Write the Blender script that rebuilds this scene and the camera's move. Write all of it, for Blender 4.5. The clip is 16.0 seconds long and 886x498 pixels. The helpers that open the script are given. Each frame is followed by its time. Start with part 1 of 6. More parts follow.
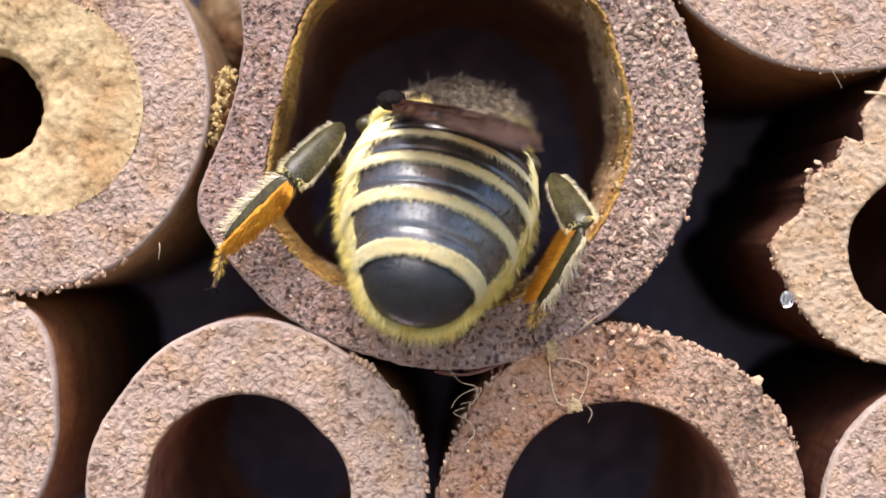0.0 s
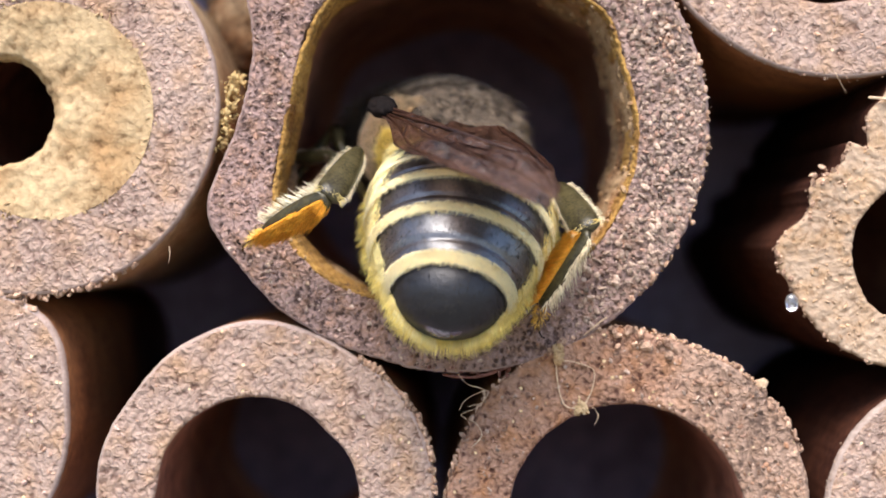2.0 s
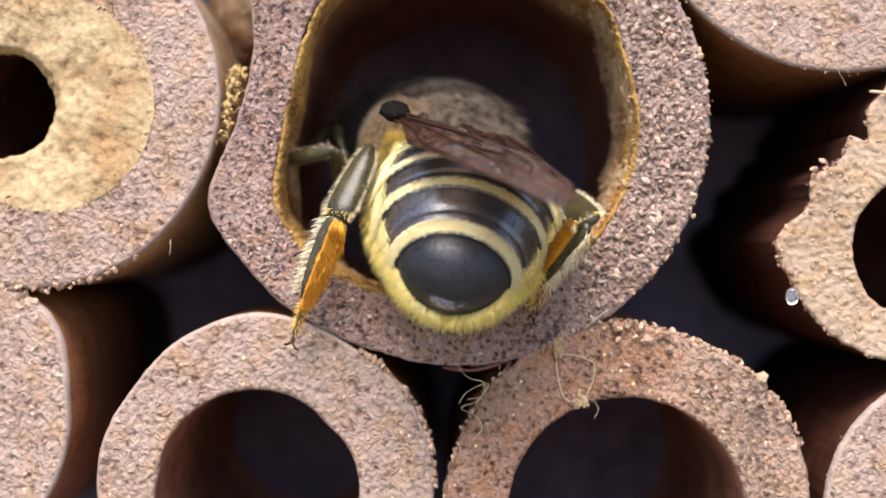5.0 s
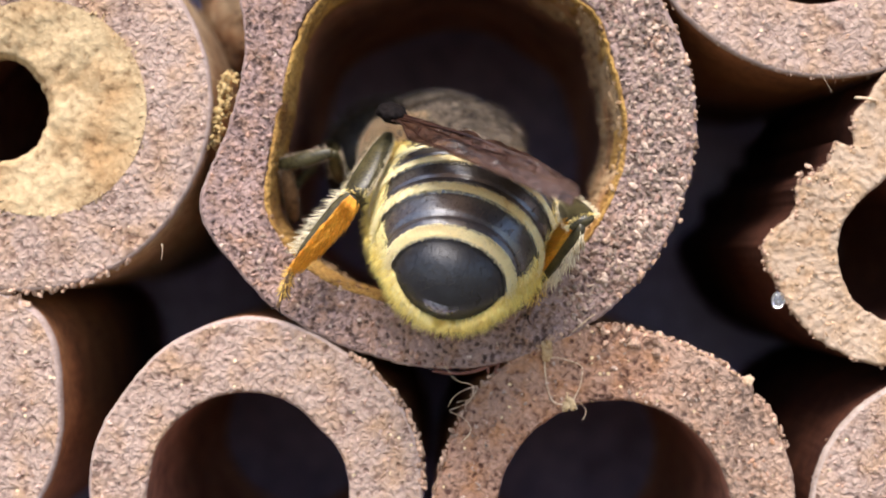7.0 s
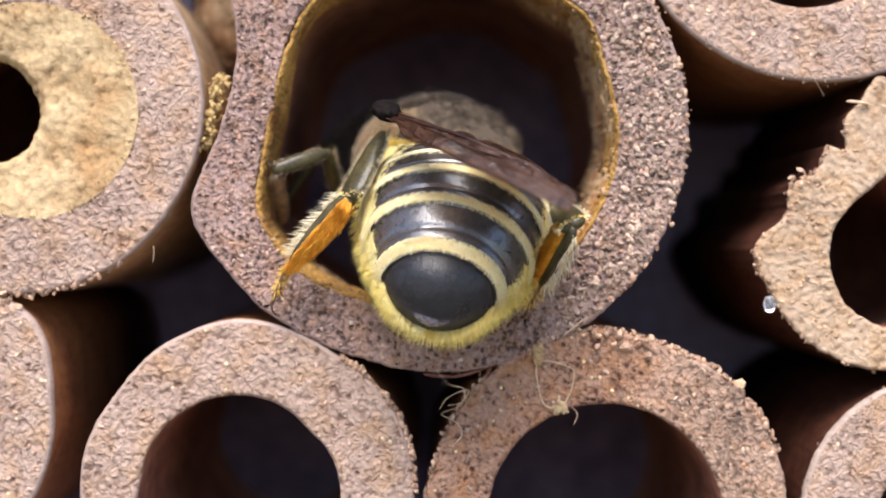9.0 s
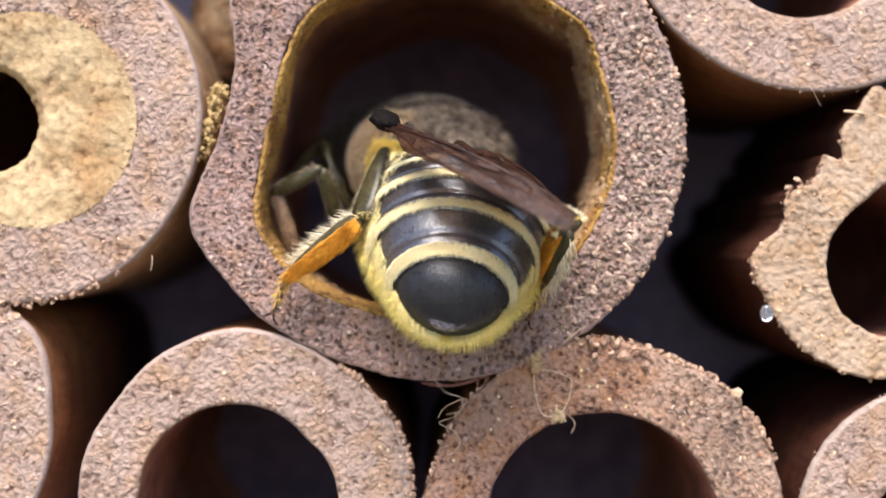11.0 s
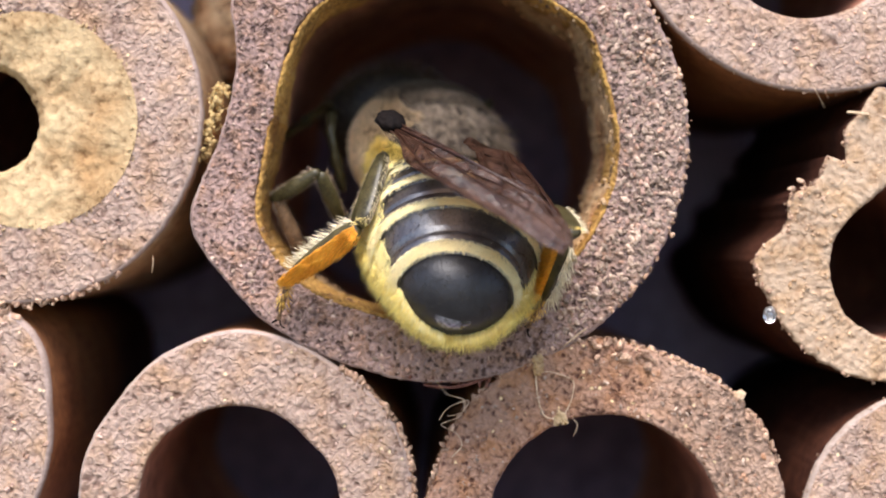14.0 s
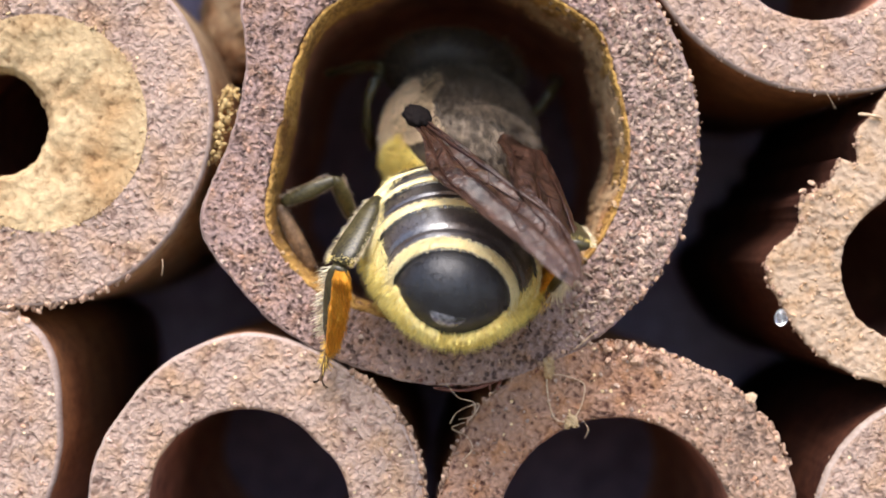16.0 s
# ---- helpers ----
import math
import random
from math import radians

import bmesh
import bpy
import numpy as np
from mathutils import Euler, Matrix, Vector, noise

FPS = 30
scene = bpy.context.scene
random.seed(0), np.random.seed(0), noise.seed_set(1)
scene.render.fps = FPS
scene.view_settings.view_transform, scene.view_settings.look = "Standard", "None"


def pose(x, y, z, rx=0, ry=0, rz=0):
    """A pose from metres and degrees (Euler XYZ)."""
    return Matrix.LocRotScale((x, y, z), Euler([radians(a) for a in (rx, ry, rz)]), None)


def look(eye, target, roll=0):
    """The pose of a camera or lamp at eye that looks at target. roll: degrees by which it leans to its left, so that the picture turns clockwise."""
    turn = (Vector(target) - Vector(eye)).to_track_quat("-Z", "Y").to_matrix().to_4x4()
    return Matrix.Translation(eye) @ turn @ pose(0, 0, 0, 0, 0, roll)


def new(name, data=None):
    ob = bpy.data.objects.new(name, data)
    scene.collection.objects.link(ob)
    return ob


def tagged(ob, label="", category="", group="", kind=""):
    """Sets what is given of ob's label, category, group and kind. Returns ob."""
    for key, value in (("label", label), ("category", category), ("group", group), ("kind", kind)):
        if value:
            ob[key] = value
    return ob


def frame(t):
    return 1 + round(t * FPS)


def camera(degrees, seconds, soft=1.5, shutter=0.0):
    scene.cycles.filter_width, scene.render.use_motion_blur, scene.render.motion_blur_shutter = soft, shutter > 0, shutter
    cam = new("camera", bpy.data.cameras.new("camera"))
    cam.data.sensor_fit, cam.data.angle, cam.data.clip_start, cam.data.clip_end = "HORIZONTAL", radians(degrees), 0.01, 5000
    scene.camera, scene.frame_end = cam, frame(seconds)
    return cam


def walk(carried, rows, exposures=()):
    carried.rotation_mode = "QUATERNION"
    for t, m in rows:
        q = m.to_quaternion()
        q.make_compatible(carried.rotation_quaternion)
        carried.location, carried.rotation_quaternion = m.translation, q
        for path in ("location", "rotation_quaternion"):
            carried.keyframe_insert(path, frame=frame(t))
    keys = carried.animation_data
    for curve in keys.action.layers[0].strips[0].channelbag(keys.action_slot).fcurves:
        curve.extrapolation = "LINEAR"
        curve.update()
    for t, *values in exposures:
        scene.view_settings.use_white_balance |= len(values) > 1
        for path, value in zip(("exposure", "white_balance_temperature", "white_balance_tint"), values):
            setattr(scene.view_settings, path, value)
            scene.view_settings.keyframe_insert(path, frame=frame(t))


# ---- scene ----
MM = 0.001

# ---- camera and its walk ----
cam = camera(28, 16.0, soft=1.6)
cam.data.dof.use_dof = True
cam.data.dof.focus_distance = 0.0416
cam.data.dof.aperture_fstop = 62
walk(cam, [
    (0, pose(0.000069, -0.042451, -0.000057, 90.076, 0.020, 0.091)),
    (0.5, pose(0.000074, -0.042455, -0.000072, 90.105, 0.048, 0.069)),
    (1, pose(-0.000089, -0.042610, 0.000014, 90.057, 0.025, 0.091)),
    (1.5, pose(-0.000178, -0.042687, 0.000026, 90.012, 0.016, 0.125)),
    (2, pose(-0.000141, -0.042820, 0.000070, 90.028, 0.011, 0.055)),
    (2.5, pose(-0.000036, -0.042768, -0.000081, 90.067, 0.025, 0.172)),
    (3, pose(-0.000012, -0.042664, -0.000039, 90.005, -0.001, 0.151)),
    (3.5, pose(-0.000048, -0.042688, -0.000161, 90.031, 0.037, 0.287)),
    (4, pose(-0.000073, -0.042735, -0.000041, 89.923, -0.007, 0.293)),
    (6.5, pose(0.000096, -0.043165, -0.000018, 89.974, -0.169, 0.127)),
    (7, pose(0.000147, -0.043270, 0.000047, 89.975, -0.134, 0.109)),
    (7.5, pose(0.000195, -0.043199, -0.000005, 89.977, -0.176, 0.059)),
    (8, pose(0.000167, -0.043133, -0.000001, 90.030, -0.155, -0.053)),
    (8.5, pose(0.000200, -0.043077, 0.000073, 89.977, -0.137, -0.189)),
    (9, pose(0.000329, -0.043239, 0.000126, 89.973, -0.234, 0.081)),
    (11.5, pose(0.000156, -0.043376, 0.000382, 89.969, -0.249, -0.174)),
    (12, pose(0.000122, -0.043436, 0.000386, 90.042, -0.241, -0.140)),
    (12.5, pose(0.000137, -0.043427, 0.000352, 90.012, -0.241, -0.146)),
    (13, pose(0.000116, -0.043326, 0.000348, 90.041, -0.273, -0.192)),
    (13.5, pose(0.000152, -0.043156, 0.000298, 90.065, -0.283, -0.154)),
    (14, pose(0.000112, -0.043164, 0.000335, 90.032, -0.300, -0.210)),
    (14.5, pose(0.000113, -0.043237, 0.000428, 89.986, -0.279, -0.189)),
    (15, pose(-0.000029, -0.043157, 0.000345, 90.003, -0.229, -0.274)),
    (15.5, pose(-0.000068, -0.043219, 0.000405, 89.981, -0.236, -0.182)),
    (16, pose(-0.000140, -0.043056, 0.000439, 89.982, -0.232, -0.212)),
], exposures=[(0, 0.99, 6270, 14), (16, 0.99, 6270, 14)])

# ---- daylight: open sky, soft sun from behind and above the camera ----
SUN_UP, SUN_TURN = 59, 192
world = bpy.data.worlds.new("sky")
scene.world = world
world.use_nodes = True
sky = world.node_tree.nodes.new("ShaderNodeTexSky")
sky.sky_type, sky.sun_disc = "NISHITA", False
sky.sun_elevation, sky.sun_rotation = radians(SUN_UP), radians(SUN_TURN)
world.node_tree.nodes["Background"].inputs["Strength"].default_value = 0.15
world.node_tree.links.new(sky.outputs[0], world.node_tree.nodes["Background"].inputs["Color"])
sun = new("sun", bpy.data.lights.new("sun", "SUN"))
sun.data.energy, sun.data.angle, sun.data.color = 3.8, radians(42), (1.0, 0.92, 0.82)
sun.matrix_world = look((math.sin(radians(SUN_TURN)) * math.cos(radians(SUN_UP)), math.cos(radians(SUN_TURN)) * math.cos(radians(SUN_UP)), math.sin(radians(SUN_UP))), (0, 0, 0))


# ---- materials ----
def material(name, dark, light, sizes=(0.1, 0.8), rough=0.8, bump=0.5, depth=0.03, lo=0.35, hi=0.65, fleck=None, spec=0.3, island=0.0, cells=0.0, detail=3, patch=None, stain=None, pits=None, worm=0.0):
    """Two-scale grain: sizes in mm, bump depth in mm."""
    m = bpy.data.materials.new(name)
    m.use_nodes = True
    nt = m.node_tree
    n, l = nt.nodes, nt.links
    b = n["Principled BSDF"]
    co = n.new("ShaderNodeTexCoord")
    fine, wide = n.new("ShaderNodeTexNoise"), n.new("ShaderNodeTexNoise")
    for node, size in ((fine, sizes[0]), (wide, sizes[1])):
        node.inputs["Scale"].default_value = 1.0 / (size * MM)
        node.inputs["Detail"].default_value = detail
        l.new(co.outputs["Object"], node.inputs["Vector"])
    fine.inputs["Distortion"].default_value = worm
    both = n.new("ShaderNodeMath")
    both.operation = "MULTIPLY_ADD"
    both.inputs[1].default_value = 0.45
    half = n.new("ShaderNodeMath")
    half.operation = "MULTIPLY"
    half.inputs[1].default_value = 0.55
    l.new(fine.outputs[0], half.inputs[0])
    l.new(wide.outputs[0], both.inputs[0])
    l.new(half.outputs[0], both.inputs[2])
    height = both.outputs[0]
    if cells:
        cell = n.new("ShaderNodeTexVoronoi")
        cell.inputs["Scale"].default_value = 1.0 / (cells * MM)
        bent = n.new("ShaderNodeMix")
        bent.data_type = "RGBA"
        bent.blend_type = "LINEAR_LIGHT"
        bent.inputs[0].default_value = 0.8 * cells * MM
        l.new(co.outputs["Object"], bent.inputs[6])
        l.new(fine.outputs[1], bent.inputs[7])
        l.new(bent.outputs[2], cell.inputs["Vector"])
        lumps = n.new("ShaderNodeMath")
        lumps.operation = "MULTIPLY_ADD"
        lumps.inputs[1].default_value, lumps.inputs[2].default_value = -0.30, 0.14
        l.new(cell.outputs["Distance"], lumps.inputs[0])
        summed = n.new("ShaderNodeMath")
        l.new(lumps.outputs[0], summed.inputs[0])
        l.new(both.outputs[0], summed.inputs[1])
        height = summed.outputs[0]
    if pits:
        hole, pick = n.new("ShaderNodeTexVoronoi"), n.new("ShaderNodeSeparateColor")
        hole.inputs["Scale"].default_value = 1.0 / (pits[0] * MM)
        warp = n.new("ShaderNodeMix")
        warp.data_type, warp.blend_type = "RGBA", "LINEAR_LIGHT"
        warp.inputs[0].default_value = 0.55 * pits[0] * MM
        l.new(co.outputs["Object"], warp.inputs[6])
        l.new(fine.outputs[1], warp.inputs[7])
        l.new(warp.outputs[2], hole.inputs["Vector"])
        l.new(hole.outputs["Color"], pick.inputs[0])
        deep, some, sink = n.new("ShaderNodeMapRange"), n.new("ShaderNodeMapRange"), n.new("ShaderNodeMath")
        deep.inputs[1].default_value, deep.inputs[2].default_value, deep.inputs[3].default_value, deep.inputs[4].default_value = 0.12, 0.5, 1, 0
        l.new(hole.outputs["Distance"], deep.inputs[0])
        some.inputs[1].default_value, some.inputs[2].default_value = 1 - pits[1], 1 - pits[1] + 0.25
        some.inputs[4].default_value = -pits[2]
        l.new(pick.outputs[0], some.inputs[0])
        sink.operation = "MULTIPLY_ADD"
        l.new(deep.outputs[0], sink.inputs[0])
        l.new(some.outputs[0], sink.inputs[1])
        l.new(height, sink.inputs[2])
        height = sink.outputs[0]
    ramp = n.new("ShaderNodeValToRGB")
    ramp.color_ramp.elements[0].position, ramp.color_ramp.elements[1].position = lo, hi
    ramp.color_ramp.elements[0].color, ramp.color_ramp.elements[1].color = (*dark, 1), (*light, 1)
    l.new(height, ramp.inputs[0])
    if cells:
        mid = ramp.color_ramp.elements.new(lo + (hi - lo) * 0.36)
        mid.color = (*[a + (c - a) * 0.58 for a, c in zip(dark, light)], 1)
    colour = ramp.outputs[0]
    if stain:
        cloud, dye = n.new("ShaderNodeTexNoise"), n.new("ShaderNodeMix")
        cloud.inputs["Scale"].default_value = 1.0 / (stain[1] * MM)
        cloud.inputs["Detail"].default_value = 4
        l.new(co.outputs["Object"], cloud.inputs["Vector"])
        share = n.new("ShaderNodeMapRange")
        share.inputs[1].default_value, share.inputs[2].default_value, share.inputs[4].default_value = 0.45, 0.7, stain[2]
        l.new(cloud.outputs[0], share.inputs[0])
        dye.data_type, dye.blend_type = "RGBA", "MULTIPLY"
        l.new(share.outputs[0], dye.inputs[0])
        l.new(colour, dye.inputs[6])
        dye.inputs[7].default_value = (*stain[0], 1)
        colour = dye.outputs[2]
    if fleck:
        spots = n.new("ShaderNodeTexVoronoi")
        spots.inputs["Scale"].default_value = 1.0 / (fleck[1] * MM)
        l.new(co.outputs["Object"], spots.inputs["Vector"])
        sel = n.new("ShaderNodeSeparateColor")
        l.new(spots.outputs["Color"], sel.inputs[0])
        cut = n.new("ShaderNodeMath")
        cut.operation = "GREATER_THAN"
        cut.inputs[1].default_value = fleck[2]
        l.new(sel.outputs[0], cut.inputs[0])
        near = n.new("ShaderNodeMath")
        near.operation = "LESS_THAN"
        near.inputs[1].default_value = 0.42
        l.new(spots.outputs["Distance"], near.inputs[0])
        onoff = n.new("ShaderNodeMath")
        onoff.operation = "MULTIPLY"
        l.new(cut.outputs[0], onoff.inputs[0])
        l.new(near.outputs[0], onoff.inputs[1])
        mix = n.new("ShaderNodeMix")
        mix.data_type = "RGBA"
        mix.inputs[7].default_value = (*fleck[0], 1)
        l.new(onoff.outputs[0], mix.inputs[0])
        l.new(colour, mix.inputs[6])
        colour = mix.outputs[2]
    if patch:
        xyz = n.new("ShaderNodeSeparateXYZ")
        l.new(co.outputs["Object"], xyz.inputs[0])
        wob = n.new("ShaderNodeMath")
        wob.operation = "MULTIPLY_ADD"
        wob.inputs[1].default_value = 1.6 * MM
        l.new(wide.outputs[0], wob.inputs[0])
        l.new(xyz.outputs[0], wob.inputs[2])
        span = n.new("ShaderNodeMapRange")
        span.inputs[1].default_value, span.inputs[2].default_value = (patch[0] + 0.8) * MM, (patch[1] + 0.8) * MM
        span.inputs[4].default_value = 0.55
        l.new(wob.outputs[0], span.inputs[0])
        pale = n.new("ShaderNodeMix")
        pale.data_type = "RGBA"
        l.new(span.outputs[0], pale.inputs[0])
        l.new(colour, pale.inputs[6])
        tint = n.new("ShaderNodeMix")
        tint.data_type, tint.blend_type = "RGBA", "MULTIPLY"
        tint.inputs[0].default_value = 1.0
        tone = n.new("ShaderNodeMapRange")
        tone.inputs[1].default_value, tone.inputs[2].default_value, tone.inputs[3].default_value, tone.inputs[4].default_value = 0.3, 0.7, 0.35, 1.25
        l.new(height, tone.inputs[0])
        l.new(tone.outputs[0], tint.inputs[6])
        tint.inputs[7].default_value = (*patch[2], 1)
        l.new(tint.outputs[2], pale.inputs[7])
        colour = pale.outputs[2]
    if island:
        src = n.new("ShaderNodeNewGeometry")
        hsv = n.new("ShaderNodeHueSaturation")
        rng = n.new("ShaderNodeMapRange")
        rng.inputs[3].default_value, rng.inputs[4].default_value = 1 - island, 1 + island
        l.new(src.outputs["Random Per Island"], rng.inputs[0])
        l.new(rng.outputs[0], hsv.inputs["Value"])
        l.new(colour, hsv.inputs["Color"])
        colour = hsv.outputs[0]
    l.new(colour, b.inputs["Base Color"])
    b.inputs["Roughness"].default_value = rough
    b.inputs["Specular IOR Level"].default_value = spec
    if bump:
        bp = n.new("ShaderNodeBump")
        bp.inputs["Strength"].default_value, bp.inputs["Distance"].default_value = bump, depth * MM
        l.new(height, bp.inputs["Height"])
        l.new(bp.outputs[0], b.inputs["Normal"])
    return m


FACE_MAIN = material("cut_fibre_brown", (0.115, 0.070, 0.060), (0.435, 0.293, 0.250), (0.18, 1.8), 0.85, 1.0, 0.22, 0.28, 0.68, ((0.62, 0.47, 0.38), 0.14, 0.985), cells=0.15, pits=(0.16, 0.75, 0.36), detail=3, worm=1.6, patch=(3.6, 5.2, (0.42, 0.305, 0.24)), stain=((1.0, 0.82, 0.52), 0.5, 0.6))
FACE_TAN = material("cut_fibre_tan", (0.16, 0.096, 0.073), (0.465, 0.337, 0.266), (0.20, 1.8), 0.85, 1.0, 0.17, 0.27, 0.70, ((0.78, 0.60, 0.36), 0.10, 0.992), cells=0.15, pits=(0.20, 0.35, 0.22), detail=2.5, worm=0.9, stain=((1.0, 0.85, 0.60), 0.8, 0.8))
FACE_RUST = material("cut_fibre_rust", (0.085, 0.037, 0.024), (0.435, 0.255, 0.17), (0.18, 1.6), 0.85, 1.0, 0.16, 0.29, 0.68, ((0.75, 0.56, 0.30), 0.10, 0.985), cells=0.14, pits=(0.17, 0.35, 0.26), detail=2.5, worm=1.0, patch=(4.8, 6.6, (0.41, 0.30, 0.225)), stain=((1.0, 0.78, 0.48), 0.6, 0.8))
FACE_PALE = material("cut_fibre_pale", (0.24, 0.152, 0.092), (0.475, 0.35, 0.243), (0.2, 1.2), 0.85, 0.8, 0.09, 0.28, 0.70, None, cells=0.15, pits=(0.20, 0.3, 0.22), detail=2.5, worm=0.8, stain=((1.0, 0.84, 0.6), 0.7, 0.7))
GRAIN_BROWN = material("grain_brown", (0.12, 0.064, 0.049), (0.47, 0.31, 0.247), (0.05, 1.5), 0.85, 0.6, 0.02, 0.3, 0.7, island=0.5, stain=((1.0, 0.8, 0.52), 0.5, 0.7))
GRAIN_TAN = material("grain_tan", (0.23, 0.138, 0.106), (0.57, 0.405, 0.33), (0.05, 1.5), 0.85, 0.6, 0.02, 0.3, 0.7, island=0.35, stain=((1.0, 0.83, 0.55), 0.6, 0.8))
GRAIN_RUST = material("grain_rust", (0.12, 0.062, 0.043), (0.42, 0.26, 0.18), (0.05, 1.5), 0.85, 0.6, 0.02, 0.3, 0.7, island=0.5, stain=((1.0, 0.78, 0.48), 0.5, 0.8))
GRAIN_PALE = material("grain_pale", (0.26, 0.155, 0.09), (0.60, 0.43, 0.28), (0.05, 1.5), 0.85, 0.6, 0.02, 0.3, 0.7, island=0.35, stain=((1.0, 0.84, 0.6), 0.6, 0.7))
OUTER = material("tube_skin", (0.15, 0.060, 0.025), (0.40, 0.175, 0.068), (0.2, 1.5), 0.75, 0.4, 0.03)
TAN_SKIN = material("tan_tube_skin", (0.27, 0.17, 0.09), (0.58, 0.42, 0.25), (0.2, 1.5), 0.75, 0.4, 0.03)
# tube skin darkened, the shade of the deep gaps put into its colour
SHADED_SKIN = material("shaded_tube_skin", (0.030, 0.012, 0.009), (0.085, 0.032, 0.018), (0.2, 1.5), 0.9, 0.4, 0.03, spec=0.05)
INNER = material("tube_bore", (0.12, 0.050, 0.032), (0.42, 0.19, 0.12), (0.5, 2.2), 0.8, 0.9, 0.10)
# violet bore ends: lens haze over the black depths put into their colour
HAZE_END = material("haze_bore_end", (0.17, 0.135, 0.20), (0.31, 0.25, 0.35), (0.6, 3.0), 0.9, 0.3, 0.05)
# smooth rims, coloured paler to stand for skylight on the bevelled edge
SKYLIT_RIM_TAN = material("smooth_skylit_tan_rim", (0.25, 0.175, 0.143), (0.46, 0.345, 0.29), (0.08, 0.5), 0.7, 0.4, 0.03, 0.3, 0.7)
SKYLIT_RIM_BROWN = material("smooth_skylit_brown_rim", (0.16, 0.10, 0.085), (0.42, 0.30, 0.26), (0.08, 0.5), 0.7, 0.4, 0.03, 0.3, 0.7)
SKYLIT_RIM_PALE = material("smooth_skylit_pale_rim", (0.26, 0.195, 0.16), (0.45, 0.35, 0.29), (0.08, 0.5), 0.7, 0.4, 0.03, 0.3, 0.7)
WALL = material("crumbly_tan_bore", (0.07, 0.036, 0.018), (0.50, 0.33, 0.175), (0.13, 1.1), 0.85, 1.0, 0.09, 0.32, 0.68, cells=0.16, stain=((0.75, 0.5, 0.35), 0.8, 0.9))
LINING = material("yellow_fibre_lining", (0.12, 0.055, 0.014), (0.58, 0.34, 0.09), (0.10, 1.2), 0.85, 1.0, 0.14, 0.34, 0.62, stain=((0.42, 0.33, 0.28), 1.1, 1.0))
YELLOW_MUD = material("bright_yellow_mud", (0.30, 0.19, 0.075), (0.66, 0.48, 0.21), (0.12, 0.5), 0.85, 0.8, 0.05)
MUD = material("dry_yellow_mud", (0.21, 0.13, 0.062), (0.55, 0.405, 0.225), (0.16, 1.3), 0.9, 1.0, 0.06, 0.28, 0.68, cells=0.17, detail=3, stain=((0.72, 0.55, 0.40), 1.5, 0.8))
FLAKE = material("tan_fibre_flakes", (0.10, 0.058, 0.042), (0.58, 0.435, 0.33), (0.06, 0.6), 0.85, 0.6, 0.03, 0.3, 0.7, island=0.55)
CRUMB = material("fibre_crumbs", (0.16, 0.08, 0.05), (0.56, 0.38, 0.26), (0.08, 0.4), 0.85, 0.5, 0.03, island=0.45)
RUST = material("rusty_crumbs", (0.06, 0.02, 0.014), (0.24, 0.10, 0.07), (0.08, 0.4), 0.85, 0.5, 0.03, island=0.4)
FIBRE = material("plant_fibre", (0.42, 0.28, 0.17), (0.72, 0.55, 0.37), (0.05, 0.5), 0.6, 0.2, 0.01)
# pale violet boards, so that the gaps' lens haze sits in their colour
HAZE_WOOD = material("violet_haze_wood", (0.32, 0.26, 0.38), (0.56, 0.47, 0.64), (0.5, 6), 0.8, 0.4, 0.1)
SOIL = material("garden_ground", (0.09, 0.08, 0.055), (0.20, 0.18, 0.125), (40, 900), 0.95, 0.3, 10)
CUTICLE = material("black_chitin", (0.011, 0.009, 0.010), (0.048, 0.040, 0.042), (0.065, 0.4), 0.36, 0.9, 0.022, spec=1.0, detail=2)
chitin = CUTICLE.node_tree.nodes["Principled BSDF"].inputs
chitin["Coat Weight"].default_value, chitin["Coat Roughness"].default_value = 1.0, 0.33
chitin["Coat IOR"].default_value = 1.65
TIP_CUTICLE = material("dull_black_chitin", (0.006, 0.006, 0.008), (0.020, 0.020, 0.024), (0.03, 0.35), 0.42, 0.9, 0.014, spec=0.42)
JOINT = material("black_joint", (0.003, 0.002, 0.002), (0.010, 0.007, 0.006), (0.10, 0.3), 0.8, 0.5, 0.02, spec=0.08)
# grey of the tip's highlight, painted rather than reflected
TIP_HIGHLIGHT = material("tip_highlight_grey", (0.014, 0.014, 0.018), (0.27, 0.27, 0.31), (0.14, 0.5), 0.24, 0.6, 0.03, 0.40, 0.66, spec=1.0)
CREAM = material("cream_hair", (0.96, 0.79, 0.42), (0.97, 0.89, 0.58), (0.05, 0.5), 0.65, 0, island=0.10)
LEMON = material("lemon_hair", (0.95, 0.77, 0.30), (0.97, 0.87, 0.45), (0.05, 0.7), 0.65, 0, island=0.10)
YELLOW = material("yellow_hair", (0.88, 0.65, 0.17), (0.97, 0.82, 0.38), (0.05, 0.7), 0.65, 0, island=0.14)
GREY_HAIR = material("grey_brown_hair", (0.045, 0.031, 0.022), (0.46, 0.35, 0.25), (0.22, 0.8), 0.65, 0, island=0.5)
PALE_HAIR = material("pale_hair", (0.66, 0.54, 0.32), (0.90, 0.81, 0.58), (0.1, 0.8), 0.6, 0, island=0.25)
BROWN_HAIR = material("brown_hair", (0.032, 0.022, 0.014), (0.15, 0.112, 0.074), (0.1, 0.8), 0.6, 0, island=0.35)
DARK_HAIR = material("dark_hair", (0.012, 0.010, 0.008), (0.04, 0.032, 0.022), (0.1, 0.8), 0.5, 0, island=0.3)
VELVET = material("beige_velvet_hair", (0.68, 0.49, 0.29), (0.93, 0.74, 0.50), (0.08, 0.9), 0.65, 0, island=0.2)
WAIST = material("deep_yellow_hair", (0.84, 0.63, 0.14), (0.97, 0.81, 0.28), (0.06, 0.8), 0.65, 0, island=0.16)
